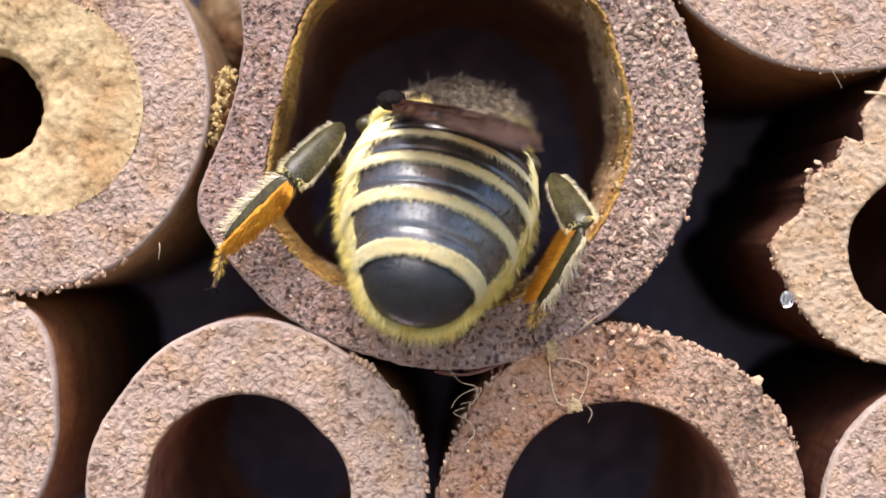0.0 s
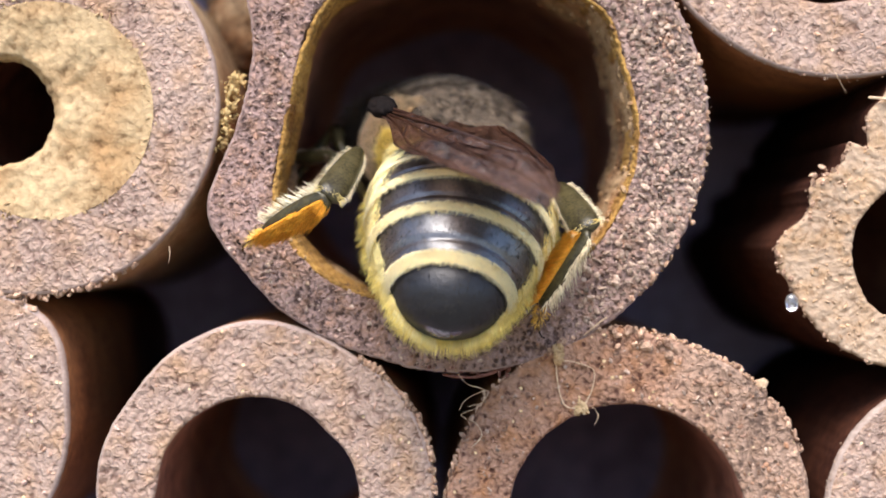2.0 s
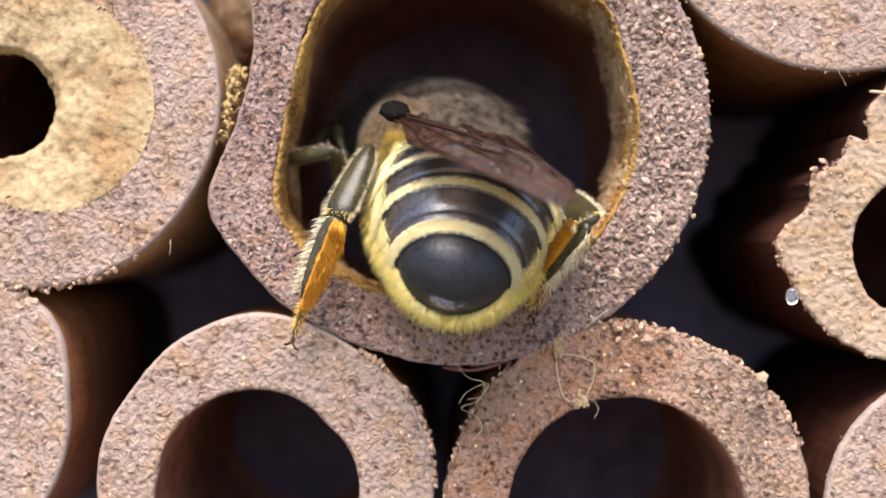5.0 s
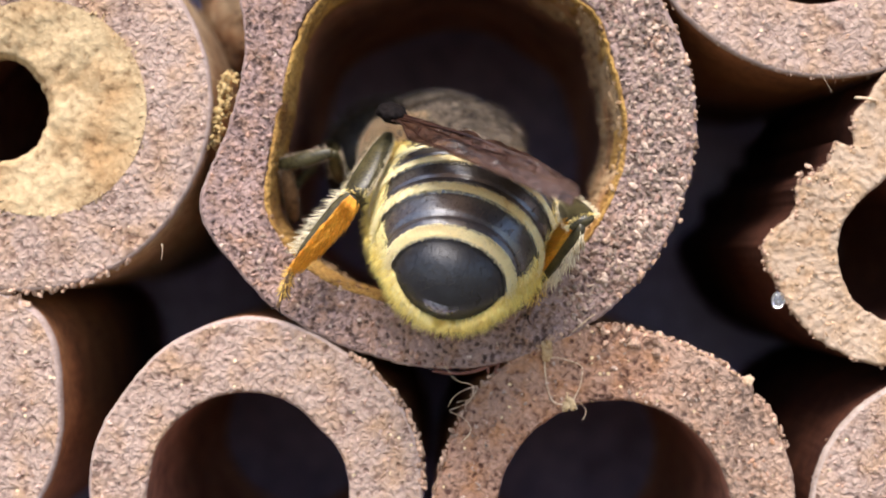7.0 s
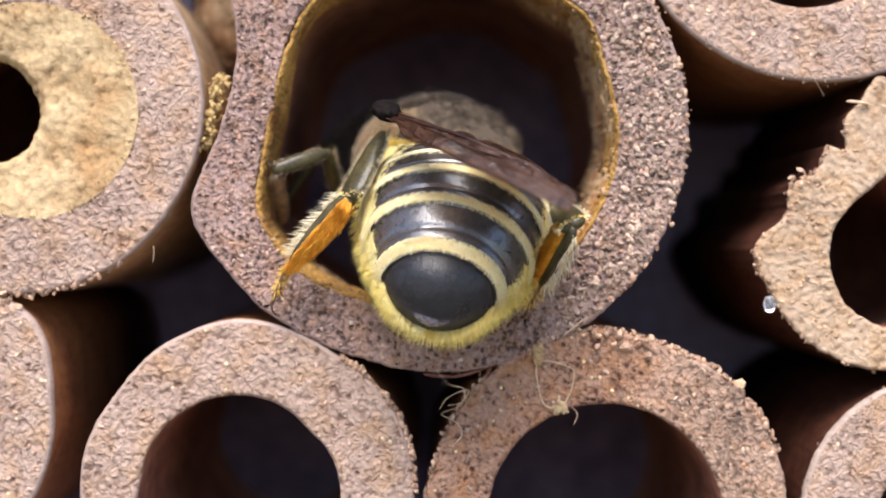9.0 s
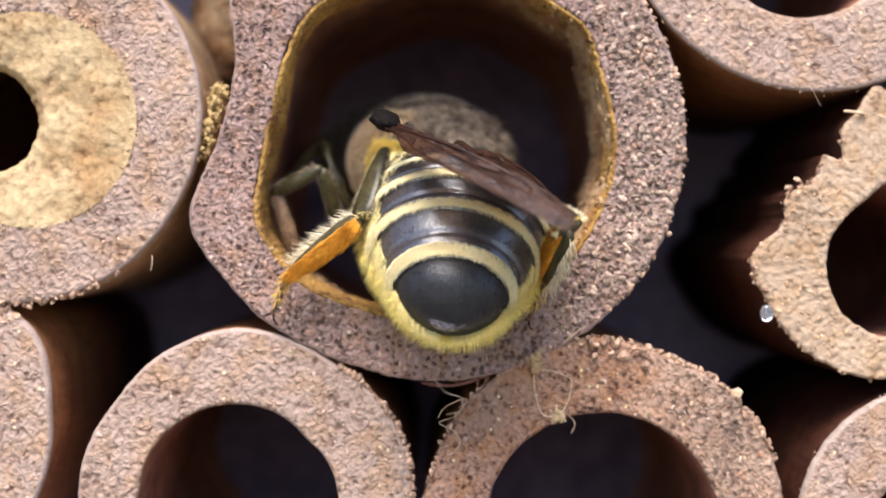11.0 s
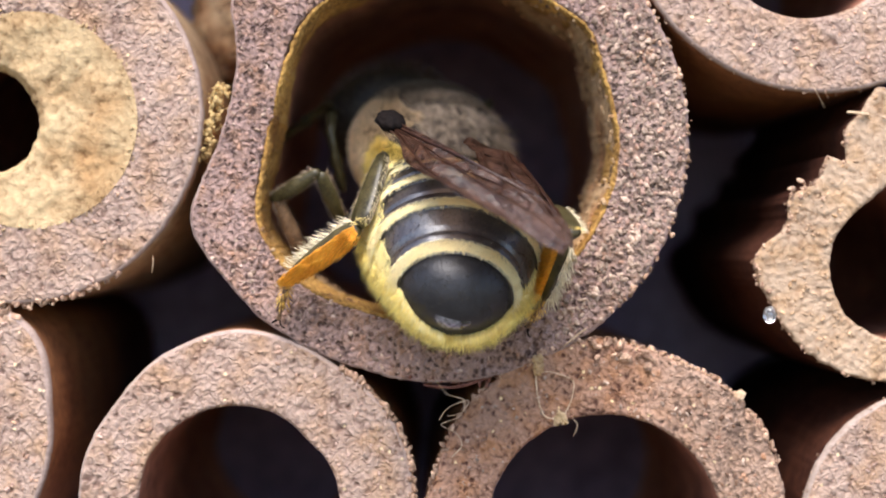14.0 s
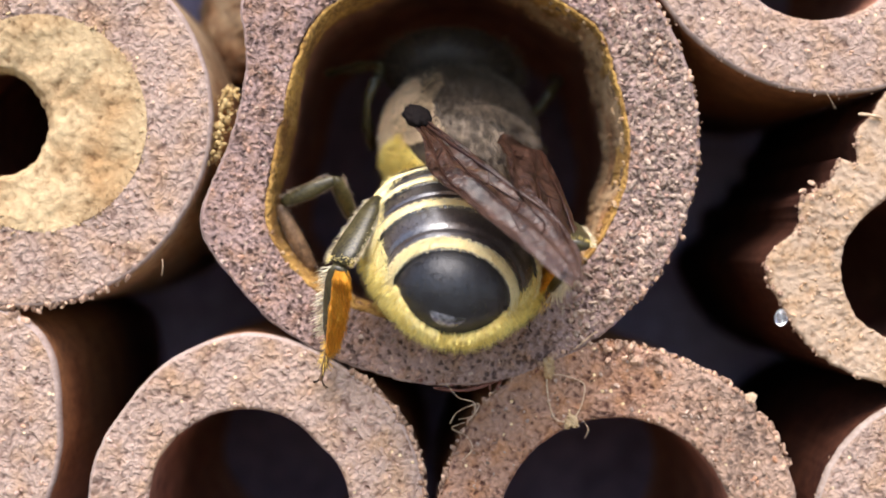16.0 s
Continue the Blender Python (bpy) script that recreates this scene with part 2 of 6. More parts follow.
GOLD = material("golden_hair", (0.70, 0.36, 0.05), (0.95, 0.66, 0.15), (0.06, 0.5), 0.6, 0, island=0.25)
ORANGE = material("orange_brush", (0.72, 0.26, 0.013), (0.97, 0.51, 0.055), (0.06, 0.35), 0.45, 0.4, 0.02, island=0.30)
LEG = material("olive_brown_chitin", (0.016, 0.013, 0.006), (0.075, 0.062, 0.027), (0.07, 0.4), 0.30, 0.4, 0.012, spec=0.32)
FOOT = material("brown_claw", (0.07, 0.040, 0.022), (0.26, 0.155, 0.085), (0.07, 0.3), 0.4, 0.3, 0.01)
THORAX = material("thorax_skin", (0.02, 0.014, 0.010), (0.07, 0.052, 0.036), (0.06, 0.7), 0.8, 0.6, 0.03)
HEAD = material("head_chitin", (0.015, 0.012, 0.010), (0.045, 0.036, 0.028), (0.06, 0.5), 0.5, 0.4, 0.02)
VEIN = material("wing_vein", (0.010, 0.004, 0.003), (0.045, 0.018, 0.010), (0.1, 0.5), 0.35, 0.2, 0.01)
WING = material("smoky_wing", (0.008, 0.004, 0.003), (0.092, 0.046, 0.031), (0.16, 0.75), 0.28, 1.0, 0.08, 0.40, 0.62, spec=0.5, detail=4, worm=0.8, patch=(3.4, 6.2, (0.14, 0.088, 0.070)))
wing_nodes = WING.node_tree
clear, blend = wing_nodes.nodes.new("ShaderNodeBsdfTransparent"), wing_nodes.nodes.new("ShaderNodeMixShader")
clear.inputs[0].default_value = (0.75, 0.62, 0.52, 1)
blend.inputs[0].default_value = 0.66
wing_nodes.links.new(clear.outputs[0], blend.inputs[1])
wing_nodes.links.new(wing_nodes.nodes["Principled BSDF"].outputs[0], blend.inputs[2])
wing_nodes.links.new(blend.outputs[0], wing_nodes.nodes["Material Output"].inputs[0])
RESIN = material("clear_resin", (0.8, 0.8, 0.82), (0.9, 0.9, 0.92), (0.2, 0.6), 0.12, 0.2, 0.01, spec=0.6)
RESIN.node_tree.nodes["Principled BSDF"].inputs["Transmission Weight"].default_value = 0.9


# ---- mesh helpers ----
def mesh_of(name, verts, faces, mats, slots=None, smooth=True):
    me = bpy.data.meshes.new(name)
    me.from_pydata(np.asarray(verts, float).tolist(), [], [list(map(int, f)) for f in faces])
    for m in mats:
        me.materials.append(m)
    if slots is not None:
        me.polygons.foreach_set("material_index", np.asarray(slots, np.int32))
    me.polygons.foreach_set("use_smooth", np.full(len(me.polygons), smooth))
    me.update()
    return me


def part(name, me, parent=None, label="", kind=""):
    """Links a mesh as one object, under a thing or a part where one is given."""
    ob = new(name, me)
    ob.parent = parent
    return tagged(ob, label, kind=kind)


def grid_faces(rows, cols, wrap=True):
    """Quads of a grid of rows x cols points, closed round the columns."""
    i, j = np.meshgrid(np.arange(rows - 1), np.arange(cols if wrap else cols - 1), indexing="ij")
    k = (j + 1) % cols
    return np.stack([i * cols + j, i * cols + k, (i + 1) * cols + k, (i + 1) * cols + j], -1).reshape(-1, 4)


def grain(p, size, seed):
    return noise.noise(Vector((p[0] / size + seed, p[1] / size, p[2] / size)))


def bumped(theta, radius, bumps, seed, rough):
    """A radius round the circle with soft swellings (degrees, share, width) and a worn edge."""
    r = np.full_like(theta, radius)
    for deg, share, width in bumps:
        d = (np.degrees(theta) - deg + 180) % 360 - 180
        r += radius * share * np.exp(-(d / width) ** 2)
    w = np.array([0.6 * grain((math.cos(t) * radius, math.sin(t) * radius, 0), 0.45, seed) + 0.4 * grain((math.cos(t) * radius, math.sin(t) * radius, 3), 0.13, seed) for t in theta])
    slow = np.array([grain((math.cos(t) * 1.4, math.sin(t) * 1.4, 7), 1, seed) for t in theta])
    return r + rough * w + 0.004 * radius * slow


def chip_mesh(name, places, sizes, mat, seed, flat=1.0):
    """Many small angular crumbs joined in one mesh; places in mm."""
    rnd = random.Random(seed)
    verts, faces = [], []
    g = 0.618
    base = [(-g, 1, 0), (g, 1, 0), (-g, -1, 0), (g, -1, 0), (0, -g, 1), (0, g, 1), (0, -g, -1), (0, g, -1), (1, 0, -g), (1, 0, g), (-1, 0, -g), (-1, 0, g)]
    tri = [(0, 11, 5), (0, 5, 1), (0, 1, 7), (0, 7, 10), (0, 10, 11), (1, 5, 9), (5, 11, 4), (11, 10, 2), (10, 7, 6), (7, 1, 8), (3, 9, 4), (3, 4, 2), (3, 2, 6), (3, 6, 8), (3, 8, 9), (4, 9, 5), (2, 4, 11), (6, 2, 10), (8, 6, 7), (9, 8, 1)]
    for p, s in zip(places, sizes):
        turn = Euler([rnd.uniform(0, 6.28) for _ in range(3)]).to_matrix()
        k = len(verts)
        shape = (s * rnd.uniform(0.7, 1.5), s * rnd.uniform(0.5, 1.0), s * rnd.uniform(0.4, 0.9) * flat)
        for b in base:
            v = turn @ Vector([c * q * 0.9 * rnd.uniform(0.72, 1.12) for c, q in zip(b, shape)])
            verts.append([(a + c) * MM for a, c in zip(p, v)])
        faces += [[k + i for i in f] for f in tri]
    return mesh_of(name, verts, faces, [mat], smooth=False)


def hair_mesh(name, roots, ways, width, mat):
    """Tapered, slightly bent hairs; roots and ways (with their length) in mm."""
    roots, ways = np.asarray(roots, float), np.asarray(ways, float)
    n = len(roots)
    rs = np.random.RandomState(n)
    length = np.linalg.norm(ways, axis=1, keepdims=True)
    d = ways / np.maximum(length, 1e-6)
    side = np.cross(d, np.where(np.abs(d[:, 2:3]) > 0.9, [[1.0, 0, 0]], [[0, 0, 1.0]]))
    side /= np.linalg.norm(side, axis=1, keepdims=True)
    up = np.cross(d, side)
    w = width * rs.uniform(0.7, 1.3, (n, 1))
    bend = (side * rs.normal(0, 0.07, (n, 1)) + up * rs.normal(0, 0.07, (n, 1))) * length
    ring = []
    for at, thick, shift in ((0.0, 1.0, 0.0), (0.55, 0.8, 1.0)):
        for a in (0, 2.094, 4.189):
            ring.append(roots + ways * at + bend * shift + (side * math.cos(a) + up * math.sin(a)) * w * thick)
    ring.append(roots + ways + bend * 0.4)
    v = np.stack(ring, 1).reshape(-1, 3) * MM
    f = []
    for k in range(0, 7 * n, 7):
        for i in range(3):
            j = (i + 1) % 3
            f.append((k + i, k + j, k + 3 + j, k + 3 + i))
            f.append((k + 3 + i, k + 3 + j, k + 6))
    return mesh_of(name, v, f, [mat])


def thread_mesh(name, points, radius, mat, sides=5):
    """A thin round thread along smooth points, mm."""
    pts = [Vector(p) for p in points]
    path = []
    for i in range(len(pts) - 1):
        a, b, c, d = pts[max(i - 1, 0)], pts[i], pts[i + 1], pts[min(i + 2, len(pts) - 1)]
        for s in range(6):
            t = s / 6
            path.append(0.5 * ((2 * b) + (c - a) * t + (2 * a - 5 * b + 4 * c - d) * t * t + (3 * b - a - 3 * c + d) * t ** 3))
    path.append(pts[-1])
    verts = []
    for i, p in enumerate(path):
        d = (path[min(i + 1, len(path) - 1)] - path[max(i - 1, 0)]).normalized()
        s = d.cross(Vector((0.3, 0.9, 0.2))).normalized()
        u = d.cross(s)
        r = radius * (0.75 + 0.5 * noise.noise(p * 3)) * (0.5 if i in (0, len(path) - 1) else 1)
        verts += [(p + (s * math.cos(6.283 * k / sides) + u * math.sin(6.283 * k / sides)) * r) * MM for k in range(sides)]
    return mesh_of(name, verts, grid_faces(len(path), sides), [mat])


def blob(name, centre, size, mat, parent, label="", seed=1, lump=0.03):
    """A lumpy rounded body, mm."""
    rows, cols = 34, 48
    verts = []
    for i in range(rows):
        a = math.pi * (i + 0.5) / rows
        for j in range(cols):
            b = 2 * math.pi * j / cols
            d = Vector((math.sin(a) * math.cos(b), math.cos(a), math.sin(a) * math.sin(b)))
            k = 1 + lump * noise.noise(d * 2.5 + Vector((seed, 0, 0)))
            verts.append(tuple((c + q * s * k) * MM for c, q, s in zip(centre, d, size)))
    f = [list(q) for q in grid_faces(rows, cols)] + [list(range(cols))[::-1], list(range((rows - 1) * cols, rows * cols))]
    return part(name, mesh_of(name, verts, f, [mat]), parent, label)


# ---- what closes the view: ground, wooden box added round the tubes to block light ----
def slab(name, lo, hi, mat, label, kind="structure"):
    bm = bmesh.new()
    bmesh.ops.create_cube(bm, size=1)
    for v in bm.verts:
        v.co = [a + (b - a) * (c + 0.5) for a, b, c in zip(lo, hi, v.co)]
    bmesh.ops.bevel(bm, geom=bm.edges[:], offset=min(b - a for a, b in zip(lo, hi)) * 0.1, segments=2, affect="EDGES")
    me = bpy.data.meshes.new(name)
    bm.to_mesh(me)
    bm.free()
    me.materials.append(mat)
    return tagged(new(name, me), label, name.split("_")[0], kind=kind)


slab("ground", (-400, -400, -1.3), (400, 400, -1.1), SOIL, "bare brown garden ground in daylight")
slab("wall_back", (-0.0215, 0.018, -0.016), (0.0202, 0.024, 0.0163), HAZE_WOOD, "added wooden back wall, violet to stand for haze in the gaps")
# sides, roof and floor are out of view, added against stray light
slab("wall_left", (-0.0215, -0.001, -0.016), (-0.0175, 0.018, 0.0163), HAZE_WOOD, "unseen wooden side wall added to block light")
slab("wall_right", (0.0162, -0.001, -0.016), (0.0202, 0.018, 0.0163), HAZE_WOOD, "unseen wooden side wall added to block light")
slab("ceiling", (-0.0175, -0.001, 0.0143), (0.0162, 0.018, 0.0163), HAZE_WOOD, "unseen wooden roof board added to block light")
slab("floor", (-0.0175, -0.001, -0.016), (0.0162, 0.018, -0.0109), HAZE_WOOD, "unseen wooden floor board added to block light")


# ---- nesting tubes ----
def tube(label, centre, r_out, bore, r_in, face, bumps_out=(), bumps_in=(), seed=1, count=420, rings=22, start=0.0, length=16.0, relief=0.035, edge=0.05, skin=OUTER, rim=None):
    """A thick-walled tube that runs back along y; centre and bore are (x, z) in mm."""
    theta = np.linspace(0, 2 * math.pi, count, endpoint=False)
    ro = bumped(theta, r_out, bumps_out, seed, edge)
    ri = bumped(theta, r_in, bumps_in, seed + 20, edge * 0.7)
    c, s = np.cos(theta), np.sin(theta)
    inner = np.stack([bore[0] + ri * c, bore[1] + ri * s], 1)
    outer = np.stack([centre[0] + ro * c, centre[1] + ro * s], 1)
    back = [length, 9, 5, 3, 2, 1.2, 0.7, 0.4, 0.22]
    profile = [(0, y, 0) for y in back] + [(0.004, 0.10, 0.3), (0.02, 0.03, 0.7)]
    profile += [(u, 0, 1) for u in np.linspace(0.05, 0.95, rings)]
    profile += [(0.98, 0.03, 0.7), (0.996, 0.10, 0.3)] + [(1, y, 0) for y in back[::-1]] + [(0.5, length, 0), (0, length, 0)]
    verts = []
    for u, y, rough in profile:
        ring = inner * (1 - u) + outer * u
        for x, z in ring:
            d = start + y
            if rough:
                g = grain((x, 0, z), 0.16, seed) * 0.6 + grain((x, 5, z), 0.075, seed) * 0.55 + grain((x, 9, z), 1.1, seed) * 0.9
                d += relief * rough * g
            verts.append((x * MM, d * MM, z * MM))
    f = grid_faces(len(profile), count)
    k0 = len(verts)
    verts.append((bore[0] * MM, (start + length) * MM, bore[1] * MM))
    ring_of = f[:, 0] // count
    slots = np.where(ring_of < len(back), 1, np.where(ring_of >= len(back) + rings + 3, 2, 0))
    f = f.tolist() + [[(i + 1) % count, i, k0] for i in range(count)]
    slots = np.where((ring_of >= len(back) + rings + 1) & (ring_of < len(back) + rings + 4), 4, slots) if rim else slots
    slots = np.concatenate([slots, np.full(count, 3)])
    ob = new("nesting_tube", mesh_of("nesting_tube", verts, f, [face, INNER, skin, HAZE_END, rim or face], slots))
    tagged(ob, label, "tube", "nesting tubes")
    return ob, theta, outer, inner


def crumbs(ob, outer, theta, lo, hi, count, size, seed, out=-0.03, depth=(-0.02, 0.25)):
    """Loose fibre crumbs along the worn outer edge between two angles."""
    rnd = random.Random(seed)
    deg = np.degrees(theta)
    span = [i for i in range(len(theta)) if (deg[i] - lo) % 360 < (hi - lo) % 360]
    mid = outer.mean(0)
    places, sizes = [], []
    for _ in range(count):
        p = outer[rnd.choice(span)]
        d = (p - mid) / np.linalg.norm(p - mid) * rnd.gauss(out, 0.035)
        places.append((p[0] + d[0], rnd.uniform(*depth), p[1] + d[1]))
        sizes.append(size * rnd.uniform(0.4, 1.3))
    part("fibre_debris", chip_mesh("fibre_debris", places, sizes, CRUMB, seed), ob, "loose tan crumbs of cut fibre", "stuff")


def grains(ob, outer, inner, count, size, mat, seed, start=0.0, side=None, only=None, proud=0.0):
    """Cut fibre ends: small lumps of their own all over a tube's face; side: (x from which they grow coarser, factor)."""
    rs = np.random.RandomState(seed)
    g = 0.618
    base = np.array([(-g, 1, 0), (g, 1, 0), (-g, -1, 0), (g, -1, 0), (0, -g, 1), (0, g, 1), (0, -g, -1), (0, g, -1), (1, 0, -g), (1, 0, g), (-1, 0, -g), (-1, 0, g)]) * 0.85
    tri = np.array([(0, 11, 5), (0, 5, 1), (0, 1, 7), (0, 7, 10), (0, 10, 11), (1, 5, 9), (5, 11, 4), (11, 10, 2), (10, 7, 6), (7, 1, 8), (3, 9, 4), (3, 4, 2), (3, 2, 6), (3, 6, 8), (3, 8, 9), (4, 9, 5), (2, 4, 11), (6, 2, 10), (8, 6, 7), (9, 8, 1)])
    i, u = rs.randint(0, len(outer), count), rs.uniform(0.03, 0.94, (count, 1)) ** 0.9
    p = inner[i] * (1 - u) + outer[i] * u
    if only is not None:
        keep = p[:, 0] > only + rs.normal(0, 0.45, count)
        p, count = p[keep], int(keep.sum())
    s = size * rs.uniform(0.45, 1.0, count) ** 1.5 * 1.3
    if side:
        s = s * np.where(p[:, 0] > side[0] + rs.normal(0, 0.5, count), side[1], 1.0)
    a = rs.uniform(0, 6.283, count)
    shape = base[None] * rs.uniform(0.75, 1.2, (count, 12, 1)) * np.stack([s * rs.uniform(0.8, 1.7, count), s * rs.uniform(0.5, 0.9, count), s * rs.uniform(0.6, 1.0, count)], 1)[:, None]
    c, q = np.cos(a)[:, None], np.sin(a)[:, None]
    v = np.stack([shape[..., 0] * c - shape[..., 2] * q, shape[..., 1], shape[..., 0] * q + shape[..., 2] * c], -1)
    v += np.stack([p[:, 0], start + (rs.uniform(-0.25, 0.45, count) - proud) * s, p[:, 1]], 1)[:, None]
    f = (tri[None] + 12 * np.arange(count)[:, None, None]).reshape(-1, 3)
    part("cut_grain", mesh_of("cut_grain", v.reshape(-1, 3) * MM, f, [mat], smooth=False), ob, "coarse cut fibre ends", "stuff")


# the tube that the bee enters
main, th, out_ring, in_ring = tube("thick brown fibre tube with dented wall, bee entering it", (0.22, 3.05), 5.945, (0.22, 2.82), 4.32, FACE_MAIN,
    [(144.6, 0.09, 8.5), (168.4, -0.122, 23.5), (199, 0.081, 10.5), (217, 0.051, 21), (5, 0.013, 50)], [(39, 0.059, 11), (80, 0.05, 30), (136, 0.059, 16), (166, -0.035, 16), (203, 0.105, 14.7), (225, 0.081, 16), (325, -0.021, 29)], 3, 800, 46, relief=0.05, edge=0.06, rim=SKYLIT_RIM_BROWN)
grains(main, out_ring, in_ring, 1000, 0.06, GRAIN_BROWN, 71, side=(2.6, 1.1))
grains(main, out_ring, in_ring, 2300, 0.076, FLAKE, 79, only=3.5, proud=0.12)
grains(main, out_ring, in_ring, 260, 0.05, FLAKE, 80)
crumbs(main, out_ring, th, -45, 62, 150, 0.085, 11)
crumbs(main, out_ring, th, 205, 330, 70, 0.03, 12)


def lining(ob, ring, depth, seed):
    """A thin yellow fibre sleeve on the bore's lip."""
    mid = ring.mean(0)
    verts = []
    steps = [(0.03, 0.05), (-0.01, 0.02), (-0.05, 0.05), (-0.08, 0.13), (-0.11, 0.28), (-0.14, 0.6), (-0.16, 1.2), (-0.15, 1.9), (-0.05, depth), (0.02, depth)]
    n = len(ring)
    for off, y in steps:
        for i, p in enumerate(ring):
            d = (p - mid) / np.linalg.norm(p - mid)
            g = 0.035 * grain((p[0], y, p[1]), 0.09, seed + 5) + (0.02 + 0.03 * min(1, y)) * grain((p[0], y, p[1]), 0.3, seed) + 0.10 * grain((p[0], y, p[1]), 1.4, seed + 3)
            q = p + d * (off * (1 + 0.35 * max(0.0, -d[0] - 0.25 * d[1])) + g)
            verts.append((q[0] * MM, (y + 0.03 * grain((p[0], y, p[1]), 0.3, seed + 9)) * MM, q[1] * MM))
    part("lining", mesh_of("lining", verts, grid_faces(len(steps), n), [LINING]), ob, "rough yellow fibre lining of the bore")


lining(main, in_ring, 2.8, 5)


def bore_wall(ob, ring, seed):
    """Crumbly tan layer on the bore's wall behind the lip, thickest on one side."""
    mid = ring.mean(0)
    n = len(ring)
    steps = [(0.10, 0.25), (0.145, 0.4), (0.19, 0.8), (0.25, 1.3), (0.31, 1.9), (0.36, 2.6), (0.38, 3.2), (0.36, 3.7), (0.20, 4.2), (0.0, 4.6)]
    verts, places, sizes = [], [], []
    rnd = random.Random(seed)
    for off, y in steps:
        for p in ring:
            d = (p - mid) / np.linalg.norm(p - mid)
            side = (0.16 if d[1] > -0.2 else 0.3) + 0.70 * max(0.0, d[0] * 0.95 - d[1] * 0.05) ** 1.2
            g = 0.05 * grain((p[0], y, p[1]), 0.35, seed) + 0.16 * grain((p[0], y * 0.7, p[1]), 1.1, seed + 3) * min(1, y)
            q = p - d * (off * side + g * min(1, 0.3 + y * 0.5))
            verts.append((q[0] * MM, (y + 0.12 * grain((p[0], y, p[1]), 0.5, seed + 9)) * MM, q[1] * MM))
            if rnd.random() < 0.10 and y < 4 and (d[0] > -0.2 or d[1] < -0.4):
                places.append((q[0], y + rnd.uniform(-0.25, 0.25), q[1]))
                sizes.append(rnd.uniform(0.03, 0.11))
    wall = part("bore_wall", mesh_of("bore_wall", verts, [f for f in grid_faces(len(steps), n).tolist() if verts[f[0]][0] > mid[0] * MM - 0.0008 or verts[f[0]][2] < mid[1] * MM - 0.0016], [WALL]), ob, "crumbly tan wall of the bore")
    part("wall_crumb", chip_mesh("wall_crumb", places, sizes, WALL, seed), wall, "loose crumbs on the bore's wall", "stuff")


bore_wall(main, in_ring, 6)

# tube closed by a mud plug with a hole
left, th, out_ring, in_ring = tube("tan fibre tube closed by a pierced mud plug", (-10.2, 3.57), 4.62, (-9.84, 3.44), 2.53, FACE_TAN, [(330, -0.01, 12)], seed=31, edge=0.03, skin=TAN_SKIN, rim=SKYLIT_RIM_TAN)
grains(left, out_ring, in_ring, 260, 0.05, GRAIN_TAN, 72)
crumbs(left, out_ring, th, 255, 305, 110, 0.085, 13, 0.0)


def mud_plug(ob, ring, hole, rx, rz, seed):
    """A lumpy mud disc, slightly sunk in the bore, with a round hole."""
    n, rows = len(ring), 30
    verts = []
    ang = [math.atan2(p[1] - hole[1], p[0] - hole[0]) for p in ring]
    for k in range(rows + 6):
        u = min(k / rows, 1.0)
        for p, a in zip(ring, ang):
            r = 1 + 0.05 * noise.noise(Vector((math.cos(a) * 1.5, math.sin(a) * 1.5, seed))) + 0.035 * noise.noise(Vector((math.cos(a) * 7, math.sin(a) * 7, seed)))
            q = np.array((hole[0] + rx * r * math.cos(a), hole[1] + rz * r * math.sin(a)))
            at = (p + (p - np.asarray(hole)) * (0.04 if k == 0 else 0)) * (1 - u) + q * u
            g = 0.11 * grain((at[0], 0, at[1]), 0.9, seed) + 0.035 * grain((at[0], 3, at[1]), 0.25, seed)
            y = -0.02 + 0.13 * u + g * min(1, u * 6) + (0.25 * max(0, u - 0.9) / 0.1 if u > 0.9 else 0)
            if k > rows:
                y += 0.09 * (k - rows)
            verts.append((at[0] * MM, y * MM, at[1] * MM))
    part("mud_plug", mesh_of("mud_plug", verts, grid_faces(rows + 6, n), [MUD]), ob, "dry yellow mud plug with a round hole")


mud_plug(left, in_ring, (-10.97, 3.39), 1.31, 1.31, 4)

smear = random.Random(3)
places, sizes = [], []
for _ in range(160):
    p = in_ring[smear.randrange(len(in_ring))]
    k = 1 + smear.gauss(0.03, 0.035)
    places.append((-9.84 + (p[0] + 9.84) * k, 0.0, 3.44 + (p[1] - 3.44) * k))
    sizes.append(smear.uniform(0.03, 0.09))
part("mud_smear", chip_mesh("mud_smear", places, sizes, MUD, 8, 0.4), left, "mud flecks round the plug", "stuff")

corner, th, out_ring, in_ring = tube("weathered tan fibre tube with pale cut face", (-13.2, -4.12), 4.0, (-13.4, -4.3), 2.1, FACE_TAN, [(33, 0.075, 16), (72, -0.11, 18)], seed=41, edge=0.03, rim=SKYLIT_RIM_TAN)
grains(corner, out_ring, in_ring, 350, 0.055, GRAIN_TAN, 73)
crumbs(corner, out_ring, th, 40, 95, 120, 0.085, 14, -0.03)
low_a, th, out_ring, in_ring = tube("tan fibre tube with an open dark bore", (-4.48, -5.78), 4.08, (-4.70, -5.98), 2.49, FACE_TAN, [(95, 0.02, 16), (143, -0.025, 14), (56, -0.03, 18)], [(45, -0.045, 14), (169, -0.03, 14)], seed=51, edge=0.03, rim=SKYLIT_RIM_TAN)
grains(low_a, out_ring, in_ring, 260, 0.05, GRAIN_TAN, 74)
crumbs(low_a, out_ring, th, 0, 55, 170, 0.085, 15, 0.0)
low_b, th, out_ring, in_ring = tube("rough brown fibre tube with frayed edge and open bore", (4.27, -6.32), 4.43, (4.24, -6.53), 2.87, FACE_RUST, [(94, 0.02, 7), (66, -0.024, 12), (160, -0.02, 12)], seed=61, edge=0.06)
